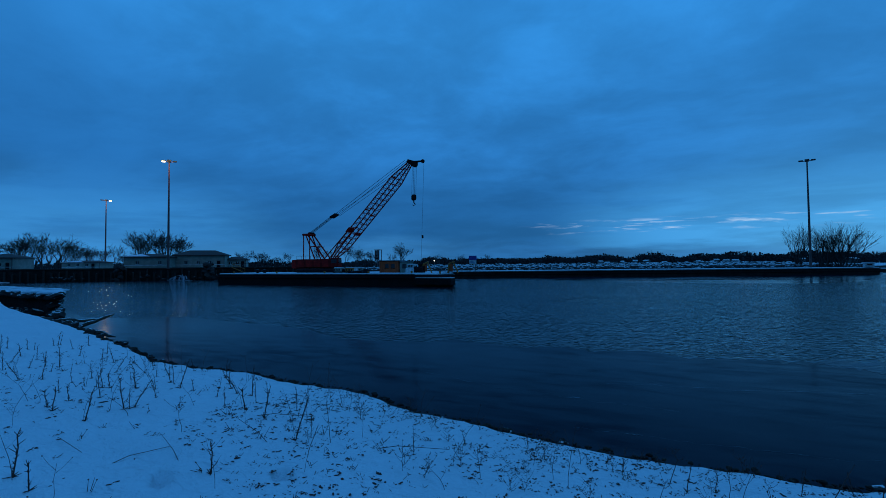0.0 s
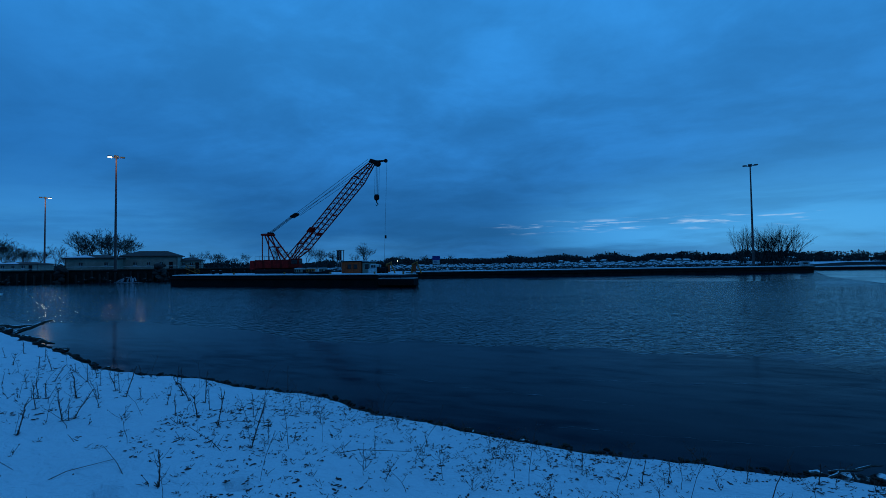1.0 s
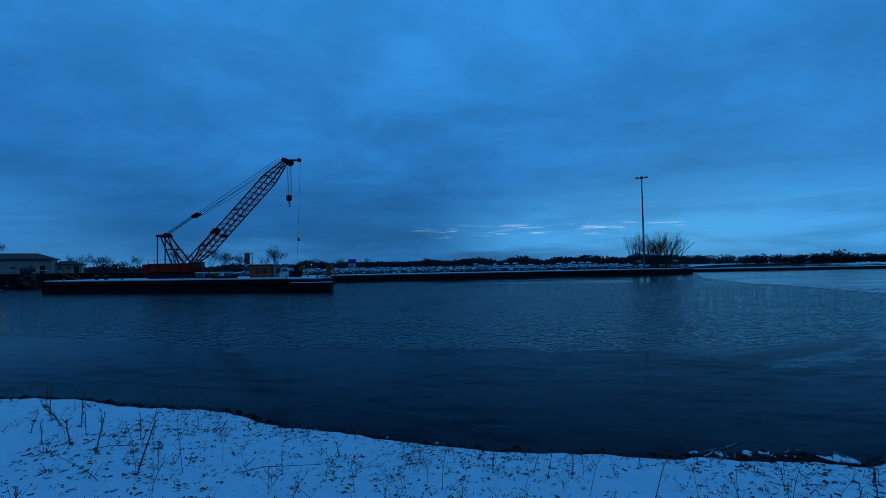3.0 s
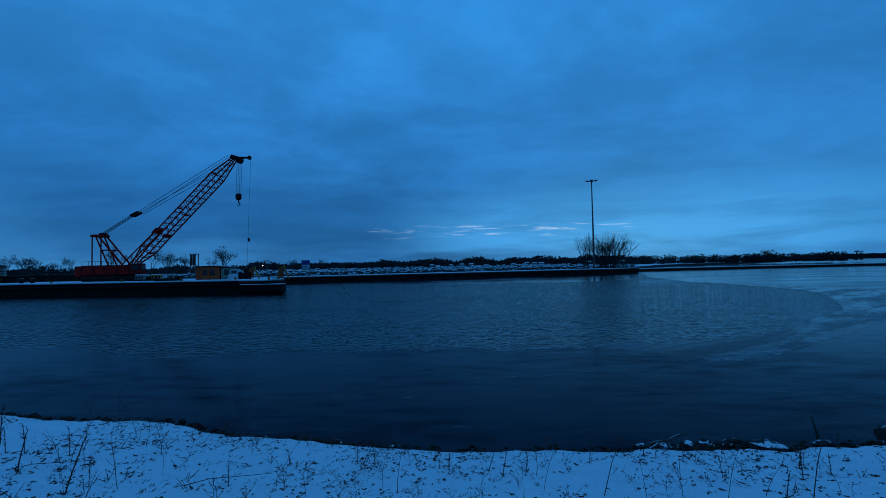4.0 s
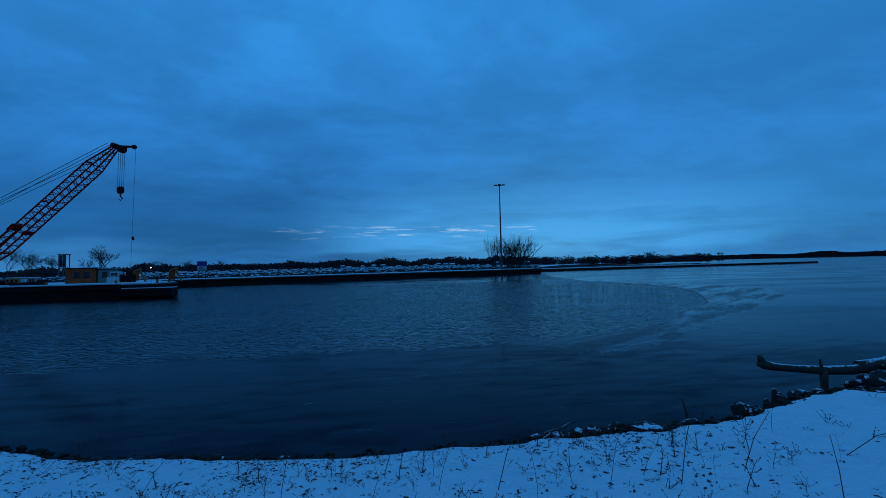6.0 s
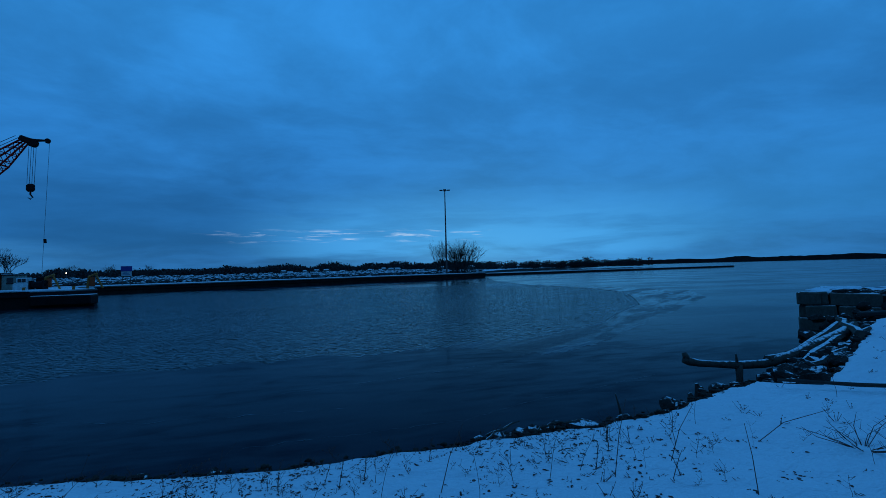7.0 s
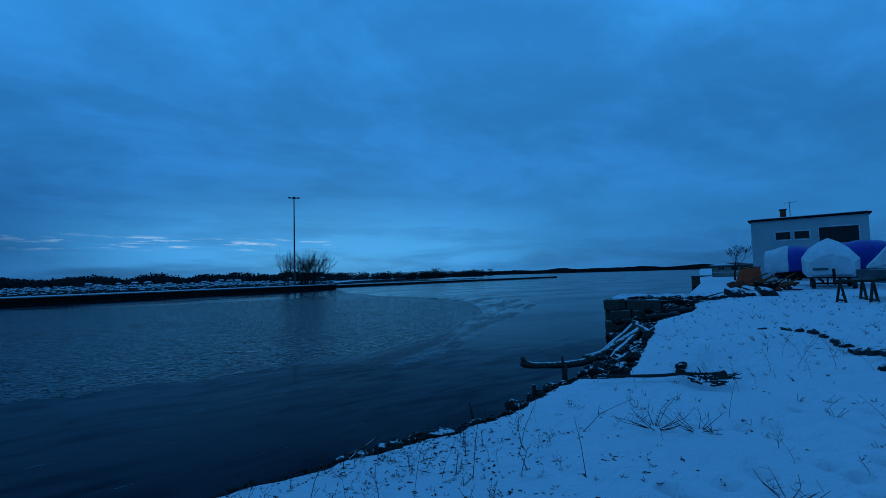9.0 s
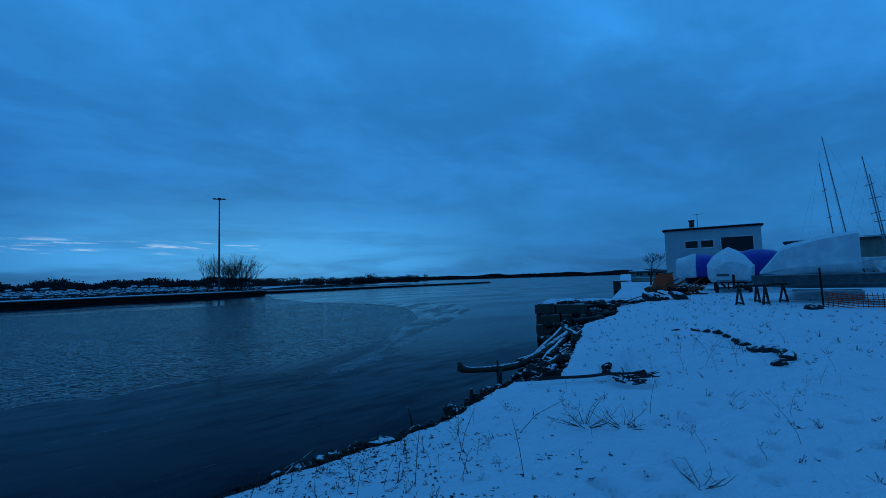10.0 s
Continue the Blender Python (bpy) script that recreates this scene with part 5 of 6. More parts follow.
def driftwood():
    rng = random.Random(9)
    log = thing("driftwood_log", "bleached forked driftwood log with snow along its top", "log")
    bm = bmesh.new()
    pts = [(7.50, 8.07, 1.74), (7.60, 8.03, 1.70), (7.78, 7.96, 1.66), (8.05, 7.86, 1.64), (8.55, 7.71, 1.61), (9.1, 7.62, 1.61), (9.8, 7.62, 1.70), (10.8, 7.75, 1.86), (11.9, 7.92, 2.04), (13.0, 8.4, 2.12)]
    tube(bm, pts, (0.075, 0.09, 0.075, 0.07, 0.085, 0.09, 0.11, 0.12, 0.13, 0.09), 9)
    part("stem", bm, DRIFT, log, smooth=True)
    bm = bmesh.new()
    tube(bm, ((7.58, 8.03, 1.70), (7.53, 8.05, 1.83), (7.52, 8.07, 1.88)), (0.07, 0.06, 0.045), 7)
    part("knob", bm, DRIFT, log, smooth=True)
    bm = bmesh.new()
    tube(bm, ((8.55, 7.7, 1.62), (8.52, 7.67, 1.38), (8.50, 7.66, 1.0)), (0.08, 0.065, 0.075), 7)
    part("prop_branch", bm, DRIFT, log, smooth=True)
    bm = bmesh.new()
    tube(bm, ((8.5, 7.7, 1.65), (8.46, 7.68, 1.85)), (0.035, 0.015), 5)
    part("spur", bm, DRIFT, log)
    bm = bmesh.new()
    tube(bm, wander((9.2, 7.6, 1.7), (11.2, 8.5, 1.55), 4, rng, 0.05), (0.09, 0.09, 0.08, 0.07, 0.04), 6)
    part("side_limb", bm, DRIFT, log)
    # more stranded timber
    for i, (p, q, r) in enumerate((((9.3, 6.9, 1.75), (12.6, 8.2, 2.1), 0.09), ((10.2, 7.3, 1.6), (12.4, 7.7, 2.15), 0.08), ((10.9, 8.4, 1.3), (13.6, 8.8, 1.9), 0.12), ((8.3, 6.3, 1.8), (10.4, 6.9, 1.95), 0.06), ((11.6, 7.4, 2.1), (13.2, 8.9, 2.2), 0.10), ((12.0, 9.2, 1.2), (15.5, 10.3, 1.9), 0.12))):
        bm = bmesh.new()
        tube(bm, wander(p, q, 5, rng, 0.05), [r * k for k in (1, 1.05, 1, 0.9, 0.8, 0.6)], 6)
        solo("stranded_branch", bm, DRIFT, "weathered stranded branch with snow on it", "branch", group="stranded branches on the bank")
    bm = bmesh.new()
    tube(bm, wander((5.95, 4.8, 2.20), (7.15, 3.45, 2.30), 7, rng, 0.025), (0.020, 0.024, 0.023, 0.027, 0.026, 0.023, 0.020, 0.014), 6)
    solo("fallen_pole", bm, BARK, "long thin dark branch lying on the snow", "branch")
    for i in range(26):
        at = Vector((6.9 + rng.uniform(-0.3, 0.5), 3.5 + rng.uniform(-0.2, 0.3), 2.21))
        to = at + Vector((rng.uniform(-0.3, 0.4), rng.uniform(-0.25, 0.25), rng.uniform(0.0, 0.06)))
        bm = bmesh.new()
        tube(bm, wander(at, to, 3, rng, 0.03), (0.014, 0.013, 0.010, 0.005), 5)
        solo("broken_twig", bm, BARK, "broken dark twig poking from the snow", "twig", group="twigs by the fallen branch")
    for x, y, s in ((8.0, 3.9, 0.13), (7.3, 4.15, 0.12), (7.1, 4.05, 0.1), (7.45, 4.2, 0.09)):
        bm = rock(bmesh.new(), (0, 0, 0), s, rng)
        solo("snow_stone", bm, DARK_STONE, "dark stone showing through the snow", "stone", Matrix.Translation((x, y, ground_z(x, y) + s * 0.25)), group="stones in the snow")
    st = bmesh.new()
    tube(st, ((3.72, 4.98, 1.6), (3.68, 5.0, 2.0), (3.64, 5.02, 2.18)), (0.018, 0.016, 0.006), 6)
    solo("broken_stake", st, DRIFT, "pale broken stake standing at the bank edge", "stake")
    for x, y, z, h in ((5.45, 5.62, 1.7, 0.30), (5.6, 5.7, 1.7, 0.22), (5.3, 5.6, 1.7, 0.18)):
        bm = bmesh.new()
        tube(bm, ((x, y, z), (x + 0.02, y, z + h * 0.6), (x + 0.01, y + 0.02, z + h)), (0.06, 0.055, 0.025), 6)
        solo("rotten_stump", bm, TIMBER, "dark rotten pile stump at the water edge", "stump", group="stumps along the bank")
    for x, y in ((2.05, 4.62), (2.45, 4.66), (1.9, 4.58), (2.75, 4.66)):
        bm = bmesh.new()
        tube(bm, wander((x - rng.uniform(0.1, 0.3), y - rng.uniform(0, 0.15), 2.05), (x + rng.uniform(0.1, 0.35), y + rng.uniform(-0.1, 0.2), 2.09), 4, rng, 0.03), (0.010, 0.013, 0.012, 0.010, 0.004), 5)
        solo("bank_branch", bm, DRIFT, "short pale branch lying among bank stones", "branch", group="branches on the bank stones")
    # driftwood by the far wharf
    for i in range(6):
        bm = bmesh.new()
        x = -15.2 - i * 0.9
        tube(bm, wander((x, shore(x) + 0.1, 2.0), (x + rng.uniform(-2, 1), shore(x) + rng.uniform(0.3, 1.2), 2.0 + rng.uniform(-0.3, 0.35)), 4, rng, 0.08), (0.06, 0.065, 0.055, 0.045, 0.02), 6)
        solo("shore_driftwood", bm, DRIFT, "dark driftwood with snow at the water edge", "driftwood", group="driftwood by the crumbling wharf")


def stone_ring():
    rng = random.Random(15)
    ring = ((13.25, 5.35), (13.4, 4.88), (13.19, 4.26), (12.74, 3.69), (12.2, 3.3), (11.57, 3.0), (11.13, 2.65), (10.6, 2.4), (10.21, 2.19), (9.75, 2.05), (9.3, 2.05), (8.95, 2.3), (8.95, 2.7))
    for i, ((x0, y0), (x1, y1)) in enumerate(zip(ring, ring[1:])):
        for q in (0.15, 0.6):
            if rng.random() < 0.14 or i in (9, 11) and q > 0.5:
                continue
            x, y = x0 + (x1 - x0) * q, y0 + (y1 - y0) * q
            s = (0.10 + 0.12 * min(1, i / 6)) * rng.uniform(0.8, 1.3)
            bm = rock(bmesh.new(), (0, 0, 0), 1.0, random.Random(400 + i * 2 + int(q * 2)), 0.55)
            bmesh.ops.scale(bm, vec=(s * 1.5, s * 0.8, s), verts=bm.verts)
            solo("kerb_stone", bm, TARP, "dark kerb stone half buried in the snow", "stone", Matrix.Translation((x, y, ground_z(x, y) + s * 0.1)) @ pose(0, 0, 0, rng.uniform(-6, 6), rng.uniform(-6, 6), math.degrees(math.atan2(y1 - y0, x1 - x0)) + rng.uniform(-12, 12)), group="stones of the sunken ring")


bank_stones()
driftwood()
stone_ring()


# ---- dry weeds ----
def stalk(seed, height, lean, twigs, heads, label):
    rng = random.Random(seed)
    t = thing("dry_weed", label, "weed", group="dry weeds on the shore")
    bm = bmesh.new()
    a = rng.uniform(0, 6.3)
    side = Vector((math.cos(a), math.sin(a), 0))
    pts = [side * lean * height * (q ** 1.6) + Vector((rng.uniform(-1, 1), rng.uniform(-1, 1), 0)) * 0.012 + Vector((0, 0, height * q - 0.04)) for q in (0, 0.25, 0.5, 0.75, 1.0)]
    tube(bm, pts, [0.0028 * k for k in (1, 0.9, 0.8, 0.65, 0.4)], 4)
    part("stem", bm, DRY, t)
    bm, seeds = bmesh.new(), bmesh.new()
    for i in range(twigs):
        q = rng.uniform(0.3, 0.95)
        k = int(q * 4)
        p = pts[k].lerp(pts[min(4, k + 1)], q * 4 - k)
        b = rng.uniform(0, 6.3)
        e = p + Vector((math.cos(b), math.sin(b), rng.uniform(0.2, 1.2))) * rng.uniform(0.04, 0.13) * (0.5 + height)
        tube(bm, (p, p.lerp(e, 0.5) + Vector((0, 0, -0.01)), e), (0.0016, 0.0015, 0.0011), 3)
        if rng.random() < heads:
            made = bmesh.ops.create_icosphere(seeds, subdivisions=1, radius=rng.uniform(0.004, 0.0075))["verts"]
            bmesh.ops.translate(seeds, verts=made, vec=e)
    if twigs:
        tagged(part("side_twig", bm, DRY, t), kind="stuff")
    else:
        bm.free()
    if len(seeds.verts):
        tagged(part("seed_head", seeds, DRY, t), kind="stuff")
    else:
        seeds.free()
    return t


def spike(seed, height, lean):
    """A stiff stalk with stubs of broken side shoots."""
    rng = random.Random(seed)
    t = thing("dry_stalk", "stiff reddish dry stalk standing in snow", "weed", group="stiff stalks on the shore")
    bm, stubs = bmesh.new(), bmesh.new()
    a = rng.uniform(0, 6.3)
    top = Vector((math.cos(a) * lean * height, math.sin(a) * lean * height, height))
    pts = [top * q + Vector((rng.uniform(-1, 1), rng.uniform(-1, 1), 0)) * 0.008 * (q > 0) - Vector((0, 0, 0.05 * (q == 0))) for q in (0, 0.3, 0.6, 0.85, 1.0)]
    tube(bm, pts, (0.0055, 0.0052, 0.0045, 0.0038, 0.002), 5)
    part("stem", bm, DRY, t)
    for i in range(int(12 + height * 34)):
        q = rng.uniform(0.05, 0.97)
        p, b = top * q, rng.uniform(0, 6.3)
        reach = rng.choice((0.012, 0.018, 0.025, 0.05)) * rng.uniform(0.7, 1.2)
        e = p + Vector((math.cos(b), math.sin(b), rng.uniform(0.3, 1.3))) * reach
        tube(stubs, (p, e), (0.0035, 0.0022), 3)
    for i in range(5):
        b = rng.uniform(0, 6.3)
        tube(stubs, (Vector((0, 0, 0.0)), Vector((math.cos(b), math.sin(b), rng.uniform(0.1, 0.6))) * rng.uniform(0.03, 0.07)), (0.006, 0.002), 3)
    tagged(part("stub", stubs, DRY, t), kind="stuff")
    return t


def rosette(seed, spread_, count, label):
    rng = random.Random(seed)
    t = thing("spreading_weed", label, "weed")
    for i in range(count):
        a = 2 * math.pi * i / count + rng.uniform(-0.2, 0.2)
        r = spread_ * rng.uniform(0.6, 1.1)
        up = rng.uniform(0.15, 0.7) * spread_
        bm = bmesh.new()
        d = Vector((math.cos(a), math.sin(a), 0))
        bow = Vector((-d.y, d.x, 0)) * r * rng.uniform(-0.22, 0.22)
        tube(bm, (Vector((0, 0, -0.03)), d * r * 0.35 + bow * 0.6 + Vector((0, 0, up * 0.15)), d * r * 0.7 + bow + Vector((0, 0, up * 0.5)), d * r + Vector((0, 0, up))), (0.0036, 0.0032, 0.0026, 0.0015), 4)
        for j in range(3):
            q = rng.uniform(0.4, 0.9)
            p = d * r * q + Vector((0, 0, up * q))
            tube(bm, (p, p + Vector((rng.uniform(-1, 1), rng.uniform(-1, 1), rng.uniform(0, 1))) * 0.07), (0.0018, 0.001), 3)
        part("shoot", bm, DRY, t)
    return t


def weeds():
    rng = random.Random(55)
    tall = [stalk(300 + i, rng.uniform(0.3, 0.55), rng.uniform(0.15, 0.7), rng.choice((2, 4, 7)), 0.5, "tall thin dry weed stalk in snow") for i in range(7)]
    seedy = [stalk(330 + i, rng.uniform(0.16, 0.32), rng.uniform(0.1, 0.7), rng.choice((8, 12, 16)), 0.95, "low dry weed with brown seed heads") for i in range(8)]
    low = [stalk(360 + i, rng.uniform(0.05, 0.13), rng.uniform(0.2, 1.2), rng.choice((3, 5, 7)), 0.7, "short dry weed tuft in snow") for i in range(6)]
    used = set()
    short = Soup()

    def tuft(x, y, size):
        z, way = ground_z(x, y), rng.uniform(0, 6.3)
        for _ in range(rng.choice((3, 4, 6))):
            g, h = rng.gauss(way, 1.1), size * rng.uniform(0.04, 0.13)
            p = Vector((x + rng.gauss(0, 0.012), y + rng.gauss(0, 0.012), z - 0.01))
            e = p + Vector((math.cos(g) * h * rng.uniform(0.2, 1.0), math.sin(g) * h * rng.uniform(0.2, 1.0), h * rng.uniform(0.35, 1.0)))
            w = 1 + max(0.0, math.hypot(x, y) - 6) * 0.05
            short.stick(p, e, 0.003 * w, 0.0014 * w)
            if rng.random() < 0.5:
                short.ball(tuple(e), (0.007, 0.007, 0.006), rng, 0.6)

    def put(kinds, x, y, s=1.0):
        if kinds is low and abs(x) > 1.5:
            return tuft(x, y, s)
        k = kinds[rng.randrange(len(kinds))]
        m = Matrix.Translation((x, y, ground_z(x, y))) @ pose(0, 0, 0, 0, 0, rng.uniform(0, 360))
        k.scale = (s, s, s)
        if k.name in used:
            copy_thing(k, m)
        else:
            used.add(k.name)
            k.matrix_basis = m @ Matrix.Diagonal((s, s, s, 1))
        return k

    stiff = [spike(500 + i, (0.42, 0.34, 0.27, 0.38, 0.22, 0.3)[i], (0.05, 0.2, 0.1, 0.35, 0.15, 0.6)[i]) for i in range(6)]
    for x, y in ((-6.85, 3.26), (-7.06, 3.66), (-6.91, 3.72), (-6.73, 3.7), (-6.55, 3.68), (-6.86, 4.16), (-6.38, 3.93), (-5.42, 3.19), (-5.4, 3.27), (-5.34, 2.74), (-6.27, 2.86), (-6.04, 2.8), (-6.19, 4.07), (-6.5, 4.52), (-6.07, 4.33), (-4.28, 3.84), (-3.82, 3.67), (-3.06, 3.29), (-3.11, 2.42), (-4.14, 1.74), (-4.47, 1.78)):
        put(stiff, x, y, rng.uniform(0.85, 1.15))
    for i in range(64):
        x = rng.uniform(-12, -4.6)
        put(stiff, x, shore(x) - 0.2 - 2.6 * rng.random(), rng.uniform(0.45, 0.95))
    for i in range(26):
        x = rng.uniform(-4.6, 4.2)
        put(stiff, x, shore(x) - 0.1 - 1.6 * rng.random(), rng.uniform(0.35, 0.7))
    for x, y in ((11.0, 3.2), (10.2, 3.0), (9.4, 3.5), (8.6, 3.0), (9.9, 3.9), (7.6, 3.2), (12.3, 2.6), (8.9, 2.6), (10.8, 2.3), (6.3, 2.0), (5.2, 2.5)):
        put(tall, x, y, rng.uniform(0.8, 1.2))
    for x, y in ((-6.6, 2.95), (-5.43, 2.77), (-7.09, 3.69), (-5.65, 3.33), (-6.16, 4.05), (-6.76, 4.68), (-4.32, 3.85), (-3.58, 3.83), (-3.14, 3.38), (-2.91, 2.29), (-2.39, 4.6), (-1.36, 2.97), (-3.54, 4.7), (-5.17, 3.09), (-4.43, 1.76), (-3.47, 3.8), (-2.42, 4.7), (-1.52, 3.49), (0.57, 3.57), (1.26, 3.33), (1.86, 3.39), (2.13, 3.42), (2.69, 3.44), (-0.56, 3.49), (-4.06, 5.1), (9.03, 2.2), (8.19, 3.22), (7.87, 3.61), (6.19, 1.38), (5.16, 1.11), (4.44, 1.67), (-8.3, 5.3), (-7.4, 5.2), (-6.9, 5.35), (-5.6, 5.1)):
        put(tall, x, y, rng.uniform(0.7, 1.1))
    for x, y in ((0.09, 3.64), (2.73, 2.85), (3.51, 2.37), (2.63, 2.95), (4.23, 3.22), (1.58, 3.48), (3.21, 3.59), (-2.9, 3.3)):
        put(seedy, x, y, 1.2)
    for i in range(84):
        x = rng.uniform(-9.5, -2.2)
        put(tall if rng.random() < 0.45 else low, x, shore(x) - 0.2 - 3.9 * rng.random(), rng.uniform(0.5, 1.0))
    for i in range(120):
        x = rng.uniform(-3.6, 3.6)
        put(seedy if rng.random() < 0.62 else low, x, shore(x) - 0.12 - 1.7 * rng.random() ** 1.4, rng.uniform(0.5, 1.0))
    for i in range(34):
        x = rng.uniform(-6, 3)
        put(low, x, rng.uniform(1.6, shore(x) - 0.4), rng.uniform(0.6, 1.2))
    for i in range(60):
        x = rng.uniform(3.5, 13)
        y = rng.uniform(0.3, shore(x) - 0.5)
        put(low if rng.random() < 0.5 else seedy if rng.random() < 0.4 else tall, x, y, rng.uniform(0.4, 0.8))
    for i in range(130):
        x = rng.uniform(4.5, 15)
        y = rng.uniform(-1.0, shore(x) - 0.4)
        put(low, x, y, rng.uniform(0.5, 1.1))
    for i in range(520):
        x = rng.uniform(11, 34)
        y = rng.uniform(0.5, shore(x) - 0.6)
        if noise.noise((x * 0.5, y * 0.5, 7)) > rng.uniform(-0.45, 0.35):
            put(low, x, y, rng.uniform(0.7, 1.7))
    for i in range(40):
        x = rng.uniform(11, 26)
        put(tall if rng.random() < 0.4 else low, x, rng.uniform(1.0, min(9.5, shore(x) - 0.8)), rng.uniform(0.6, 1.1))
    r = rosette(5, 0.40, 17, "large dried weed with bare spreading shoots")
    r.location = (4.44, 2.88, ground_z(4.44, 2.88))
    r = rosette(6, 0.30, 11, "smaller dried weed with bare spreading shoots")
    r.location = (4.62, 2.54, ground_z(4.62, 2.54))
    r = rosette(7, 0.26, 9, "flattened dried weed with dark seed heads")
    r.location = (3.74, 1.49, ground_z(3.74, 1.49))
    # long arching canes
    for x, y, dx, dy, h in ((1.0, 3.5, 0.35, 0.5, 0.3), (2.3, 3.2, 0.5, 0.5, 0.4), (2.9, 3.3, 0.45, 0.2, 0.35), (3.0, 2.6, 0.35, 0.4, 0.3), (-3.0, 3.0, -0.9, 0.35, 0.05), (-3.4, 2.4, -0.7, 0.3, 0.04), (-2.4, 3.5, 0.8, 0.1, 0.04), (-5.21, 2.39, 0.86, -0.2, 0.03), (-4.11, 2.19, 0.26, 0.42, 0.02), (-4.07, 3.68, 0.88, 0.08, 0.03), (3.9, 3.4, 0.5, -0.3, 0.3)):
        bm = bmesh.new()
        z = ground_z(x, y)
        tube(bm, ((x, y, z - 0.03), (x + dx * 0.4, y + dy * 0.4, z + 0.02 + h * 0.55), (x + dx, y + dy, z + 0.02 + h)), (0.0035, 0.003, 0.002), 4)
        solo("bent_cane", bm, DRY, "long thin bent cane over the snow", "weed", group="bent canes on the shore")
    # litter of leaves and crumbs on the snow
    soup = Soup()
    for i in range(5600):
        if rng.random() < 0.6:
            x = rng.uniform(-4.5, 4)
            y = shore(x) - 0.1 - 2.6 * rng.random() ** 1.5
        else:
            x = rng.uniform(-11, 14)
            y = rng.uniform(0.6, shore(x) - 0.1)
        if x > 2.7 and rng.random() < 0.80 or noise.noise((x * 0.9, y * 0.9, 2)) < rng.uniform(-0.6, 0.25):
            continue
        far = 1 + abs(x) * 0.05
        z = ground_z(x, y)
        if i % 3 == 0:
            for _ in range(rng.choice((1, 2, 4))):
                s = rng.uniform(0.004, 0.010) * far
                soup.ball((x + rng.gauss(0, 0.02), y + rng.gauss(0, 0.02), z + s * 0.3), (s * rng.uniform(1, 2.8), s, s * 0.5), rng, 0.8, 1, rng.uniform(0, 6.3))
        else:
            g0 = rng.uniform(0, 6.3)
            for _ in range(rng.choice((2, 3, 5))):
                g, h = rng.gauss(g0, 0.9), rng.uniform(0.010, 0.036) * far
                bx, by = x + rng.gauss(0, 0.014), y + rng.gauss(0, 0.014)
                soup.stick((bx, by, z - 0.004), (bx + h * math.cos(g), by + h * math.sin(g), z + h * rng.uniform(0.02, 0.55)), 0.0028 * far, 0.0013 * far)
    tagged(new("short_tufts", short.mesh("short_tufts", DRY)), "short dry weed tufts scattered over the snow", "weeds", kind="stuff")
    tagged(new("leaf_litter", soup.mesh("leaf_litter", DRY)), "dark leaf crumbs and buds strewn on snow", "litter", kind="stuff")
    soup = Soup()
    for i in range(2200):
        x = rng.uniform(-13, 6.2)
        if noise.noise((x * 1.4, 0, 4)) < rng.uniform(-0.5, 0.3):
            continue
        y = shore(x) - rng.uniform(-0.02, 0.2)
        h = rng.uniform(0.02, 0.11)
        p = Vector((x, y, ground_z(x, y) - 0.02))
        soup.stick(p, p + Vector((rng.uniform(-0.06, 0.06), rng.uniform(-0.02, 0.1), h)), 0.004, 0.0015)
    tagged(new("bank_grass", soup.mesh("bank_grass", DRY)), "dead grass fringe along the bank edge", "grass", kind="stuff")


    soup = Soup()
    for i in range(1500):
        x = rng.uniform(-16, 6.2)
        y = shore(x) - rng.uniform(0.0, 0.17)
        s = rng.uniform(0.008, 0.026) * (1.2 + 0.9 * noise.noise((x * 1.1, 6, 0))) * (1 + abs(x) * 0.03)
        soup.ball((x, y, ground_z(x, shore(x) - 0.17) - 0.02 + rng.uniform(-0.03, 0.012)), (s * 1.5, s, s * 0.7), rng, 0.6, 1, rng.uniform(0, 6.3))
    tagged(new("bank_clods", soup.mesh("bank_clods", SOIL)), "dark soil clods crumbling along the bank edge", "soil", kind="stuff")


weeds()


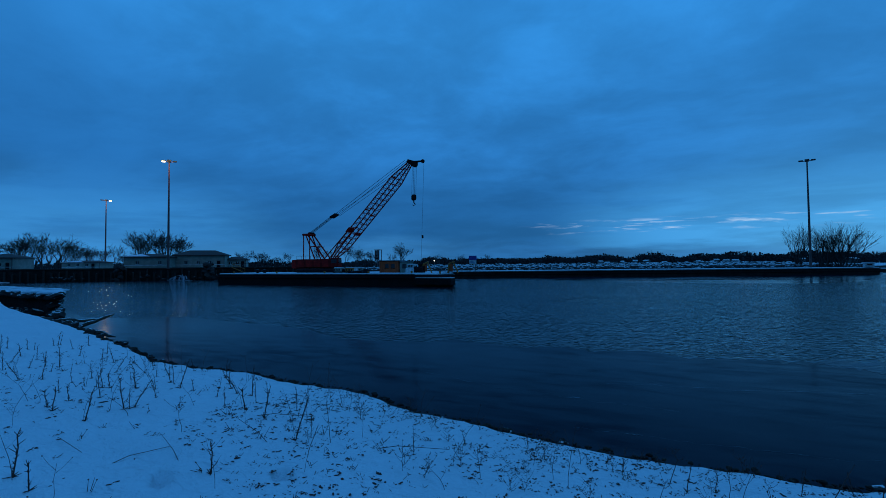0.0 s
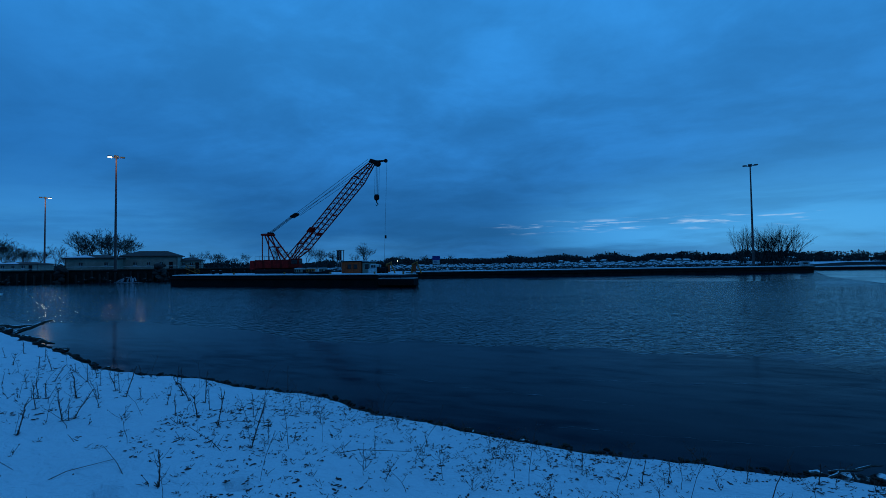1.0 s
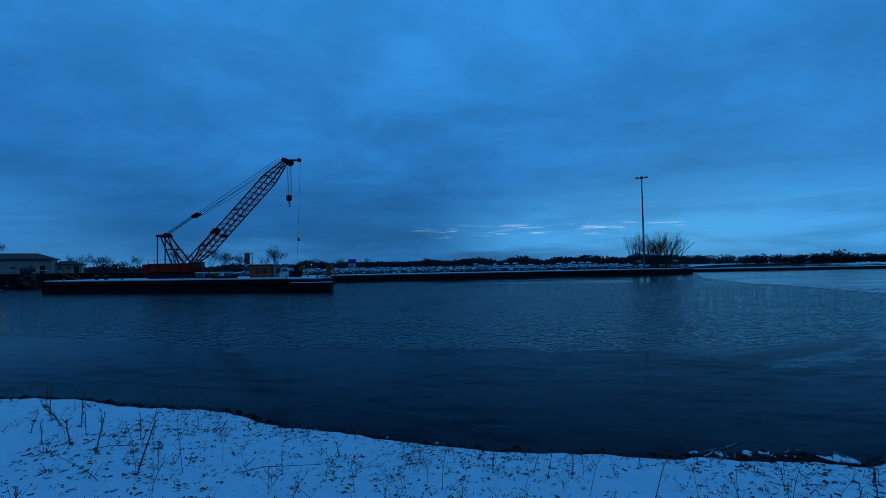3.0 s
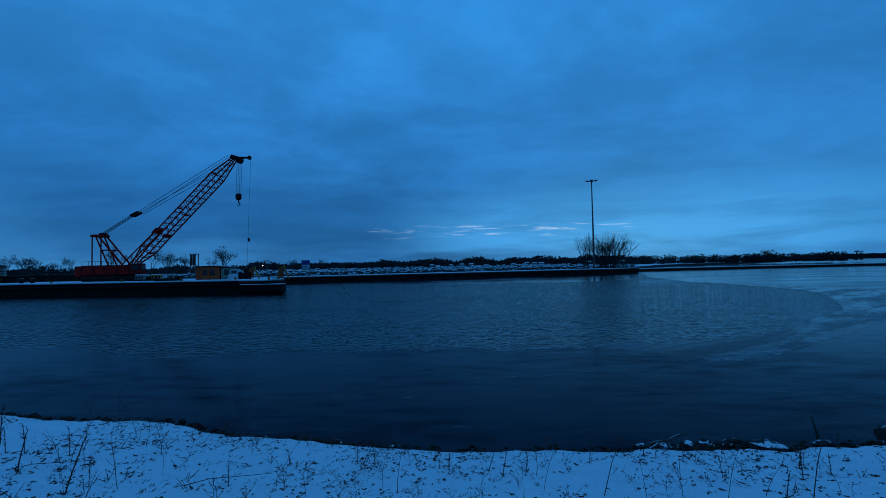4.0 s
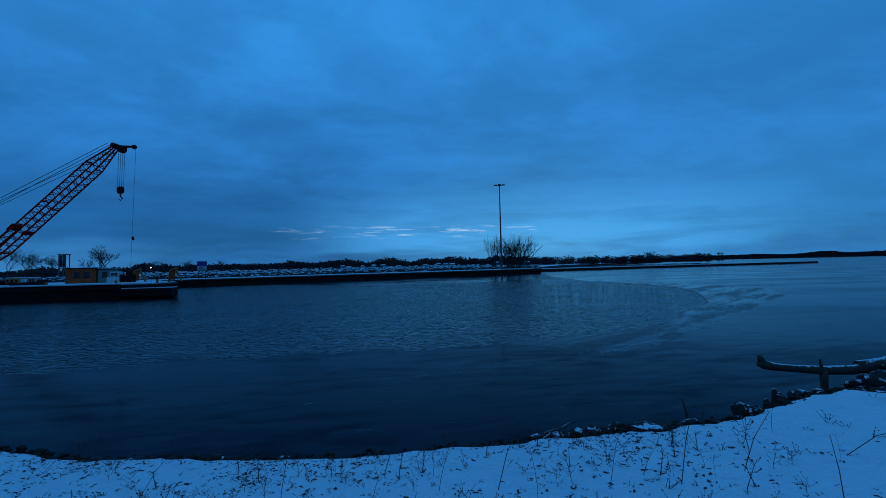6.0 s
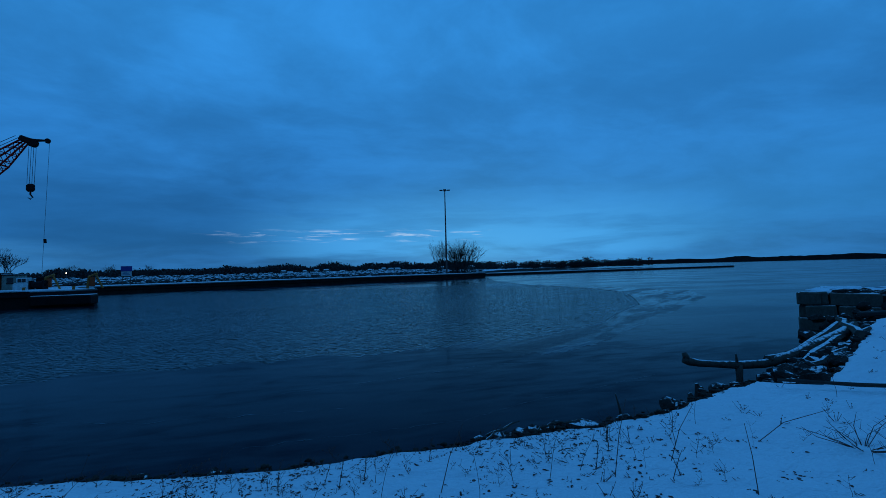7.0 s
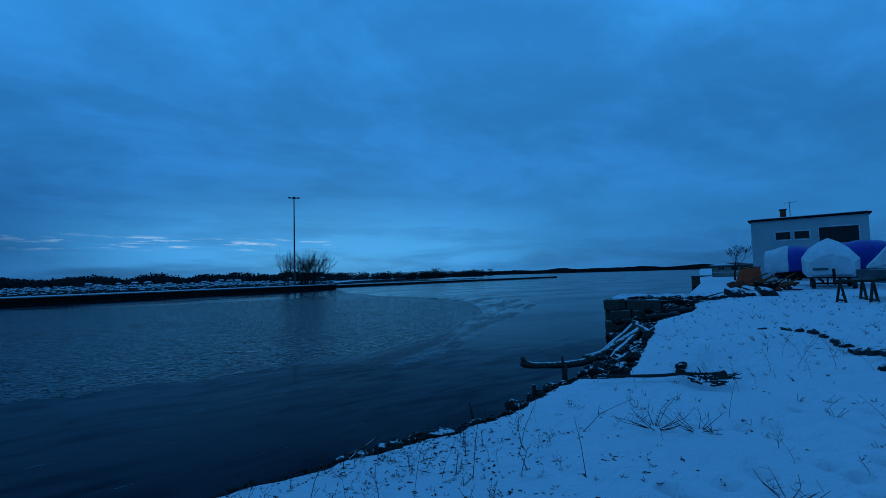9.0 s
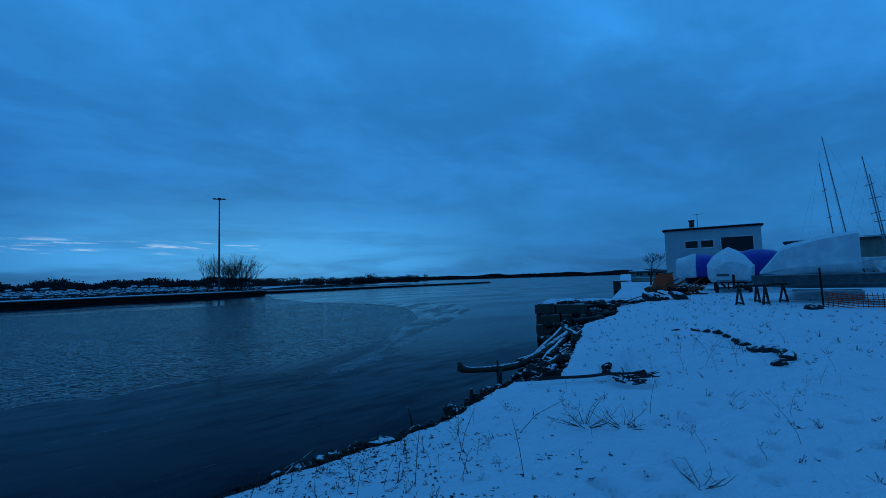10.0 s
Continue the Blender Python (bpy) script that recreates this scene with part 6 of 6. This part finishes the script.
# ---- boat yard ----
def yard_building():
    b = thing("yard_building", "pale two-storey yard building with dark windows", "building", Matrix.Translation((57.6, 22.9, 2.2)) @ pose(0, 0, 0, 0, 0, -72.5))
    w, h, d = 9.8, 6.7, 12.0
    holes = [(2.2, 3.5, 4.55, 5.35), (3.85, 5.1, 4.55, 5.35), (5.9, 9.0, 3.9, 5.6), (3.2, 4.2, 0, 2.1)]
    part("front_wall", wall_with(bmesh.new(), w, h, 0.3, holes), BUILDING, b)
    for x in (0, w - 0.3):
        part("side_wall", boxed(x, x + 0.3, 0.3, d - 0.3, 0, h), BUILDING, b)
    part("back_wall", boxed(0, w, d - 0.3, d, 0, h), BUILDING, b)
    part("roof", boxed(-0.25, w + 0.25, -0.25, d + 0.2, h, h + 0.22, 0.04), BLACK, b, "flat dark roof edge")
    part("roof_snow", boxed(0, w, 0.1, d, h + 0.224, h + 0.32, 0.04), SNOW_CAP, b)
    for g in holes[:3]:
        wn = part("window", boxed(g[0], g[1], 0.12, 0.16, g[2], g[3]), GLASS, b)
        part("frame", boxed(g[0] - 0.1, g[1] + 0.1, -0.06, -0.003, g[2] - 0.16, g[2], 0.01), WHITE, wn)
        part("frame", boxed(g[0] - 0.1, g[1] + 0.1, -0.06, -0.003, g[3], g[3] + 0.14, 0.01), WHITE, wn)
        for x in (g[0] - 0.1, g[1]):
            part("frame", boxed(x, x + 0.1, -0.06, -0.003, g[2], g[3], 0.01), WHITE, wn)
    dr = part("door", boxed(3.2, 4.2, 0.12, 0.18, 0, 2.1, 0.01), BLACK, b)
    part("door_handle", rodded((4.05, 0.05, 1.0), (4.05, 0.12, 1.0), 0.04), GALV, dr)
    ch = part("chimney", boxed(2.7, 3.25, 0.6, 1.15, h + 0.2, h + 1.15, 0.03), RUST, b, "short dark brick chimney")
    part("chimney_cap", boxed(2.62, 3.33, 0.52, 1.23, h + 1.15, h + 1.25, 0.02), BLACK, ch)
    an = part("aerial", rodded((3.6, 0.8, h + 0.2), (3.6, 0.8, h + 2.0), 0.04), ALU, b)
    part("aerial_arm", rodded((3.1, 0.8, h + 1.9), (4.3, 0.8, h + 1.95), 0.025), ALU, an)


def wrapped(name, label, length, width, profile, material, at, turn, second=None, group=""):
    """A boat under shrink wrap: sections along x with a ridge, pinched and sagging film."""
    t = thing(name, label, "boat", Matrix.Translation(at) @ pose(0, 0, 0, 0, 0, turn), group)
    rng = random.Random(len(label))

    def skin(s0, s1):
        bm, last = bmesh.new(), None
        n = 14
        for i in range(n + 1):
            s = s0 + (s1 - s0) * i / n
            w, low, eave, ridge = (float(np.interp(s, [p[0] for p in profile], [p[k] for p in profile])) for k in (1, 2, 3, 4))
            ring = []
            for u, z in ((-0.82, low), (-0.98, low + 0.25 * (eave - low)), (-1, eave), (-0.72, eave + 0.45 * (ridge - eave)), (-0.35, eave + 0.80 * (ridge - eave)), (0, ridge), (0.35, eave + 0.80 * (ridge - eave)), (0.72, eave + 0.45 * (ridge - eave)), (1, eave), (0.98, low + 0.25 * (eave - low)), (0.82, low)):
                g = 0.05 * noise.noise((s * length * 1.1, u * 3, z * 1.3 + rng.random() * 0.1))
                ring.append(bm.verts.new((s * length, u * width / 2 * w + g, z + g)))
            if last:
                for j in range(len(ring) - 1):
                    bm.faces.new((last[j], last[j + 1], ring[j + 1], ring[j]))
                bm.faces.new((last[-1], last[0], ring[0], ring[-1]))
            else:
                bm.faces.new(ring)
            last = ring
        bm.faces.new(last[::-1])
        bmesh.ops.recalc_face_normals(bm, faces=bm.faces)
        return bm

    if second:
        part("wrap", skin(0, second[0]), material, t, smooth=True)
        part("wrap_end", skin(second[0], 1.0), second[1], t, second[2], smooth=True)
    else:
        part("wrap", skin(0, 1), material, t, smooth=length > 7)
    return t


def wheel(parent, x, y, z, r=0.33):
    ty = part("tyre", rodded((x, y - 0.11, z), (x, y + 0.11, z), r, sides=18), RUBBER, parent)
    part("rim", rodded((x, y - 0.125, z), (x, y + 0.125, z), r * 0.55, sides=14), GALV, ty)


def boatyard():
    yard_building()
    # small white wrapped boat, bow to the shore
    prof = ((0, 0.72, 0.85, 1.7, 2.2), (0.15, 0.95, 0.7, 1.9, 2.75), (0.5, 1.0, 0.65, 2.05, 3.45), (0.85, 0.9, 0.7, 1.9, 2.9), (1.0, 0.6, 0.9, 1.8, 2.4))
    white = wrapped("wrapped_boat", "white shrink-wrapped boat on a trailer", 6.5, 3.15, prof, WRAP_WHITE, (38.2, 10.6, 2.35), 18)
    part("patch", boxed(-0.06, -0.02, 0.2, 1.0, 1.15, 1.3, 0.01), BOAT_GREY, white)
    tr = thing("boat_trailer", "dark steel boat trailer with rubber tyres", "trailer", Matrix.Translation((38.0, 10.5, 2.25)) @ pose(0, 0, 0, 0, 0, 18))
    for y in (-1.05, 1.05):
        part("frame_rail", boxed(-0.4, 6.0, y * 0.55 - 0.06, y * 0.55 + 0.06, 0.45, 0.6, 0.02), BLACK, tr)
        wheel(tr, 0.7, y, 0.33)
        wheel(tr, 4.5, y, 0.33)
    part("axle", rodded((0.7, -1.05, 0.36), (0.7, 1.05, 0.36), 0.06), BLACK, tr)
    part("winch_post", boxed(-0.5, -0.35, -0.08, 0.08, 0.3, 1.35, 0.02), BLACK, tr)
    part("drawbar", boxed(-1.6, -0.4, -0.06, 0.06, 0.42, 0.55, 0.02), BLACK, tr)
    # blue and white wrapped cruiser behind
    prof = ((0, 0.75, 1.1, 2.3, 2.9), (0.18, 0.9, 1.1, 2.5, 3.3), (0.45, 1.0, 1.2, 2.4, 3.05), (0.75, 1.0, 1.2, 2.6, 3.5), (0.92, 0.9, 1.2, 2.6, 3.3), (1.0, 0.8, 1.3, 2.3, 2.8))
    cruiser = wrapped("wrapped_cruiser", "long cruiser under blue and white shrink wrap", 8.2, 3.0, prof, WRAP_WHITE, (44.9, 16.9, 2.25), -76, (0.2, WRAP_BLUE, "deep blue shrink wrap"))
    part("hull", boxed(0.6, 7.8, -1.0, 1.0, 0.55, 1.2, 0.25), BLACK, cruiser)
    for x in (1.5, 4.0, 6.5):
        part("stand", rodded((x, -1.2, 0), (x, -0.7, 0.9), 0.06), BLACK, cruiser)
    prof = ((0, 0.6, 1.1, 2.0, 2.5), (0.3, 1.0, 1.0, 2.2, 2.9), (1.0, 1.0, 1.0, 2.3, 3.0))
    wrapped("wrapped_boat", "grey covered boat between the wrapped hulls", 4.5, 2.0, tuple((p[0], p[1], p[2] * 0.7, p[3] * 0.75, p[4] * 0.75) for p in prof), BOAT_GREY, (39.5, 8.0, 2.25), -40)
    # the large boat under white film on sawhorses
    prof = ((0, 0.35, 1.42, 1.5, 1.6), (0.12, 0.75, 1.42, 1.9, 2.15), (0.25, 0.95, 1.42, 2.6, 2.85), (0.68, 1.0, 1.42, 3.05, 3.3), (1.0, 1.0, 1.42, 3.2, 3.42))
    big = wrapped("wrapped_pontoon", "large boat under white film over a grey hull", 3.9, 3.0, prof, WRAP_WHITE, (28.4, 6.6, 2.2), -83)
    bm = bmesh.new()
    last = None
    for i, (x, w, z0, z1) in enumerate(((-0.4, 0.25, 0.95, 1.40), (0.3, 0.8, 0.75, 1.40), (1.6, 1.3, 0.7, 1.41), (6.0, 1.5, 0.7, 1.41), (10.5, 1.5, 0.7, 1.41))):
        ring = [bm.verts.new(q) for q in ((x, -w, z1), (x, -w * 0.9, z0 + 0.2), (x, 0, z0), (x, w * 0.9, z0 + 0.2), (x, w, z1))]
        if last:
            for j in range(4):
                bm.faces.new((last[j], ring[j], ring[j + 1], last[j + 1]))
            bm.faces.new((last[4], ring[4], ring[0], last[0]))
        last = ring
    bmesh.ops.recalc_face_normals(bm, faces=bm.faces)
    part("hull", bm, BOAT_GREY, big, "dark grey riveted hull")
    part("gunwale", boxed(0.2, 10.5, -1.56, -1.4, 1.36, 1.42, 0.02), ALU, big)
    lb = thing("upturned_dinghy", "white upturned dinghy lying in the snow", "boat", Matrix.Translation((30.2, 4.6, 2.2)) @ pose(0, 0, 0, 0, 0, -80) @ Matrix.Diagonal((0.75, 0.8, 0.8, 1)))
    bm = bmesh.new()
    tube(bm, ((-1.8, 0, 0.18), (-1.2, 0, 0.24), (0.5, 0, 0.27), (2.4, 0, 0.26)), (0.2, 0.4, 0.46, 0.42), 10)
    part("hull", bm, WRAP_WHITE, lb, smooth=True)
    part("keel", boxed(-1.4, 2.3, -0.04, 0.04, 0.62, 0.74, 0.01), WHITE, lb)
    # sawhorses
    saw = thing("sawhorse", "grey timber sawhorse standing in the snow", "sawhorse", Matrix.Translation((25.1, 6.25, 2.22)) @ pose(0, 0, 0, 0, 0, -55), "sawhorses in the yard")
    part("beam", boxed(-0.7, 0.7, -0.07, 0.07, 0.86, 0.98, 0.01), TIMBER, saw)
    for x in (-0.55, 0.55):
        for y in (-0.3, 0.3):
            part("leg", rodded((x + (0.25 if x > 0 else -0.05) * (1 if y > 0 else -1), y, 0), (x, 0, 0.92), 0.055, sides=4), TIMBER, saw)
        part("foot_rail", boxed(x - 0.05, x + 0.05, -0.34, 0.34, 0.08, 0.16, 0.01), TIMBER, saw)
    copy_thing(saw, Matrix.Translation((27.2, 6.0, 2.22)) @ pose(0, 0, 0, 0, 0, -65))
    fence = thing("snow_fence", "sagging orange mesh fence with a steel post", "fence")
    part("post", rodded((24.2, 3.55, 2.2), (24.3, 3.6, 3.9), 0.035), BLACK, fence)
    part("post", rodded((24.4, 0.6, 2.2), (24.4, 0.6, 3.6), 0.05), BLACK, fence)
    for i in range(8):
        z = 2.28 + i * 0.085
        bm = bmesh.new()
        tube(bm, [(24.2 + 0.12 * math.sin(q * 2.1 + i * 0.4), 3.5 - q * 0.5, z - 0.12 * math.sin(math.pi * min(1, q / 6)) + 0.02 * math.sin(q * 5 + i)) for q in range(9)], [0.016] * 9, 4)
        part("strand", bm, NET, fence)
    for i in range(26):
        y = 3.4 - i * 0.15
        bm = bmesh.new()
        tube(bm, ((24.25, y, 2.26), (24.2, y - 0.03, 2.55), (24.25, y, 2.86)), [0.012] * 3, 4)
        part("cross_strand", bm, NET, fence)
    rng = random.Random(23)
    for x, y, s, sq in ((22.9, 3.7, 0.42, 0.5), (27.5, 12.0, 0.75, 0.45), (29.1, 11.0, 0.7, 0.5), (28.4, 11.6, 0.4, 0.5), (26.2, 12.0, 0.3, 0.5)):
        bm = rock(bmesh.new(), (0, 0, 0), s, rng, sq, 3)
        solo("crumpled_tarp", bm, TARP, "dark tarpaulin heap sagging in the snow", "tarp", Matrix.Translation((x, y, 2.2 + s * sq * 0.5)), group="tarpaulin heaps in the yard", smooth=True)
    # heap of brown scrap by the boats
    for i in range(46):
        bm = bmesh.new()
        if i % 3:
            tube(bm, wander((0, 0, 0), (rng.uniform(0.6, 1.9), rng.uniform(-0.5, 0.5), rng.uniform(-0.2, 0.7)), 3, rng, 0.10), (0.05, 0.06, 0.055, 0.03), 6)
        else:
            rock(bm, (0, 0, 0), rng.uniform(0.18, 0.45), rng, 0.6)
        solo("scrap_piece", bm, RUST if i % 4 else BLACK, "rusty brown scrap in a snow-dusted heap", "scrap", Matrix.Translation((35.5 + rng.uniform(-2.5, 2.0), 13.2 + rng.uniform(-1.2, 1.6), 2.3 + rng.uniform(0, 0.6))) @ pose(0, 0, 0, 0, rng.uniform(-14, 14), rng.uniform(-80, 20)), group="scrap heap pieces")
    bm = bmesh.new()
    tube(bm, wander((23.5, 12.1, 2.3), (27.8, 12.6, 2.5), 4, rng, 0.03), (0.03, 0.035, 0.035, 0.03, 0.02), 5)
    solo("loose_pole", bm, TIMBER, "thin pole lying over the snow", "pole")
    # orange tarp, hut and tree at the shore
    o = thing("orange_shelter", "small rusty orange shelter by the shore", "shelter", Matrix.Translation(place_polar(67.8, 50, 2.2)) @ pose(0, 0, 0, 0, 0, -68))
    bm = bmesh.new()
    v = [bm.verts.new(q) for q in ((-1.1, -0.8, 0), (1.1, -0.8, 0), (1.1, 0.8, 0), (-1.1, 0.8, 0), (-0.6, -0.3, 1.5), (0.9, -0.3, 1.6), (0.9, 0.3, 1.6), (-0.6, 0.3, 1.5))]
    for f in ((0, 1, 5, 4), (1, 2, 6, 5), (2, 3, 7, 6), (3, 0, 4, 7), (4, 5, 6, 7), (3, 2, 1, 0)):
        bm.faces.new([v[j] for j in f])
    part("sheet", bm, NET, o)
    part("ridge_pole", rodded((-0.7, 0, 1.56), (1.0, 0, 1.66), 0.05), TIMBER, o)
    office("shore_hut", 64.6, 95, -66, 6.0, 4, 1.7, 0.5, 2.3, (1.0, 3.0), 4.4, "low grey hut on the far shore point")
    office("yard_shed", 79.6, 74, -82, 16.0, 8, 5.0, 0.4, 2.2, (2, 5, 8), 12, "long low dark yard shed with snow on its roof")
    t = bare_tree("yard_tree", 97, 5.0, 0.8, 6, 1, "small bare spreading tree beside the yard building", 0.008)
    t.matrix_basis = Matrix.Translation(place_polar(66.7, 68, 2.2))
    # sailing boats laid up with their masts standing
    for i, (az, r, top, lean) in enumerate(((83.9, 62, 15.6, 1.6), (82.9, 64, 13.2, 0.9), (86.3, 62, 12.9, 1.2), (86.5, 66, 11.6, 1.0), (88.4, 60, 13.4, 1.5))):
        x, y, _ = place_polar(az, r, 0)
        s = thing("laid_up_sailboat", "laid-up sailing boat with a bare aluminium mast", "sailboat", Matrix.Translation((x, y, 2.2)) @ pose(0, 0, 0, 0, 0, -az + 12 * i), "sailing boats laid up in the yard")
        bm, last = bmesh.new(), None
        for xx, w, z0, z1 in ((-3.5, 0.7, 1.2, 2.3), (-2, 1.1, 0.9, 2.2), (0.5, 1.25, 0.8, 2.25), (2.4, 0.8, 1.0, 2.45), (3.8, 0.05, 1.9, 2.65)):
            ring = [bm.verts.new(q) for q in ((xx, -w, z1), (xx, -w * 0.8, (z0 + z1) / 2), (xx, 0, z0), (xx, w * 0.8, (z0 + z1) / 2), (xx, w, z1))]
            if last:
                for j in range(4):
                    bm.faces.new((last[j], ring[j], ring[j + 1], last[j + 1]))
                bm.faces.new((last[4], ring[4], ring[0], last[0]))
            else:
                bm.faces.new(ring)
            last = ring
        bmesh.ops.recalc_face_normals(bm, faces=bm.faces)
        part("hull", bm, WHITE, s, smooth=False)
        part("coachroof", boxed(-1.6, 1.4, -0.6, 0.6, 2.2, 2.65, 0.1), WHITE, s)
        part("keel", boxed(-0.8, 0.6, -0.12, 0.12, 0.0, 1.0, 0.04), HULL, s)
        for xx in (-2, 1.8):
            part("prop_stand", rodded((xx, -1.6, 0), (xx, -0.9, 1.5), 0.06), BLACK, s)
            part("prop_stand", rodded((xx, 1.6, 0), (xx, 0.9, 1.5), 0.06), BLACK, s)
        tip = pose(0, 0, 0, 0, 0, az - 12 * i).to_3x3() @ Vector((-0.1, lean, 0)) + Vector((0.4, 0, top))
        m = part("mast", rodded((0.4, 0, 2.3), tip, 0.065, 0.04, 8), ALU, s)
        for q in (0.45, 0.72):
            p = Vector((0.4, 0, 2.3)).lerp(tip, q)
            part("spreader", rodded(p - Vector((0, 0.9, 0)), p + Vector((0, 0.9, 0)), 0.04), ALU, m)
        for e in ((3.7, 0, 2.6), (-3.4, 0, 2.3), (0.2, -1.2, 2.3), (0.2, 1.2, 2.3)):
            part("stay", rodded(e, tip, 0.005, sides=3), CABLE, m)


boatyard()
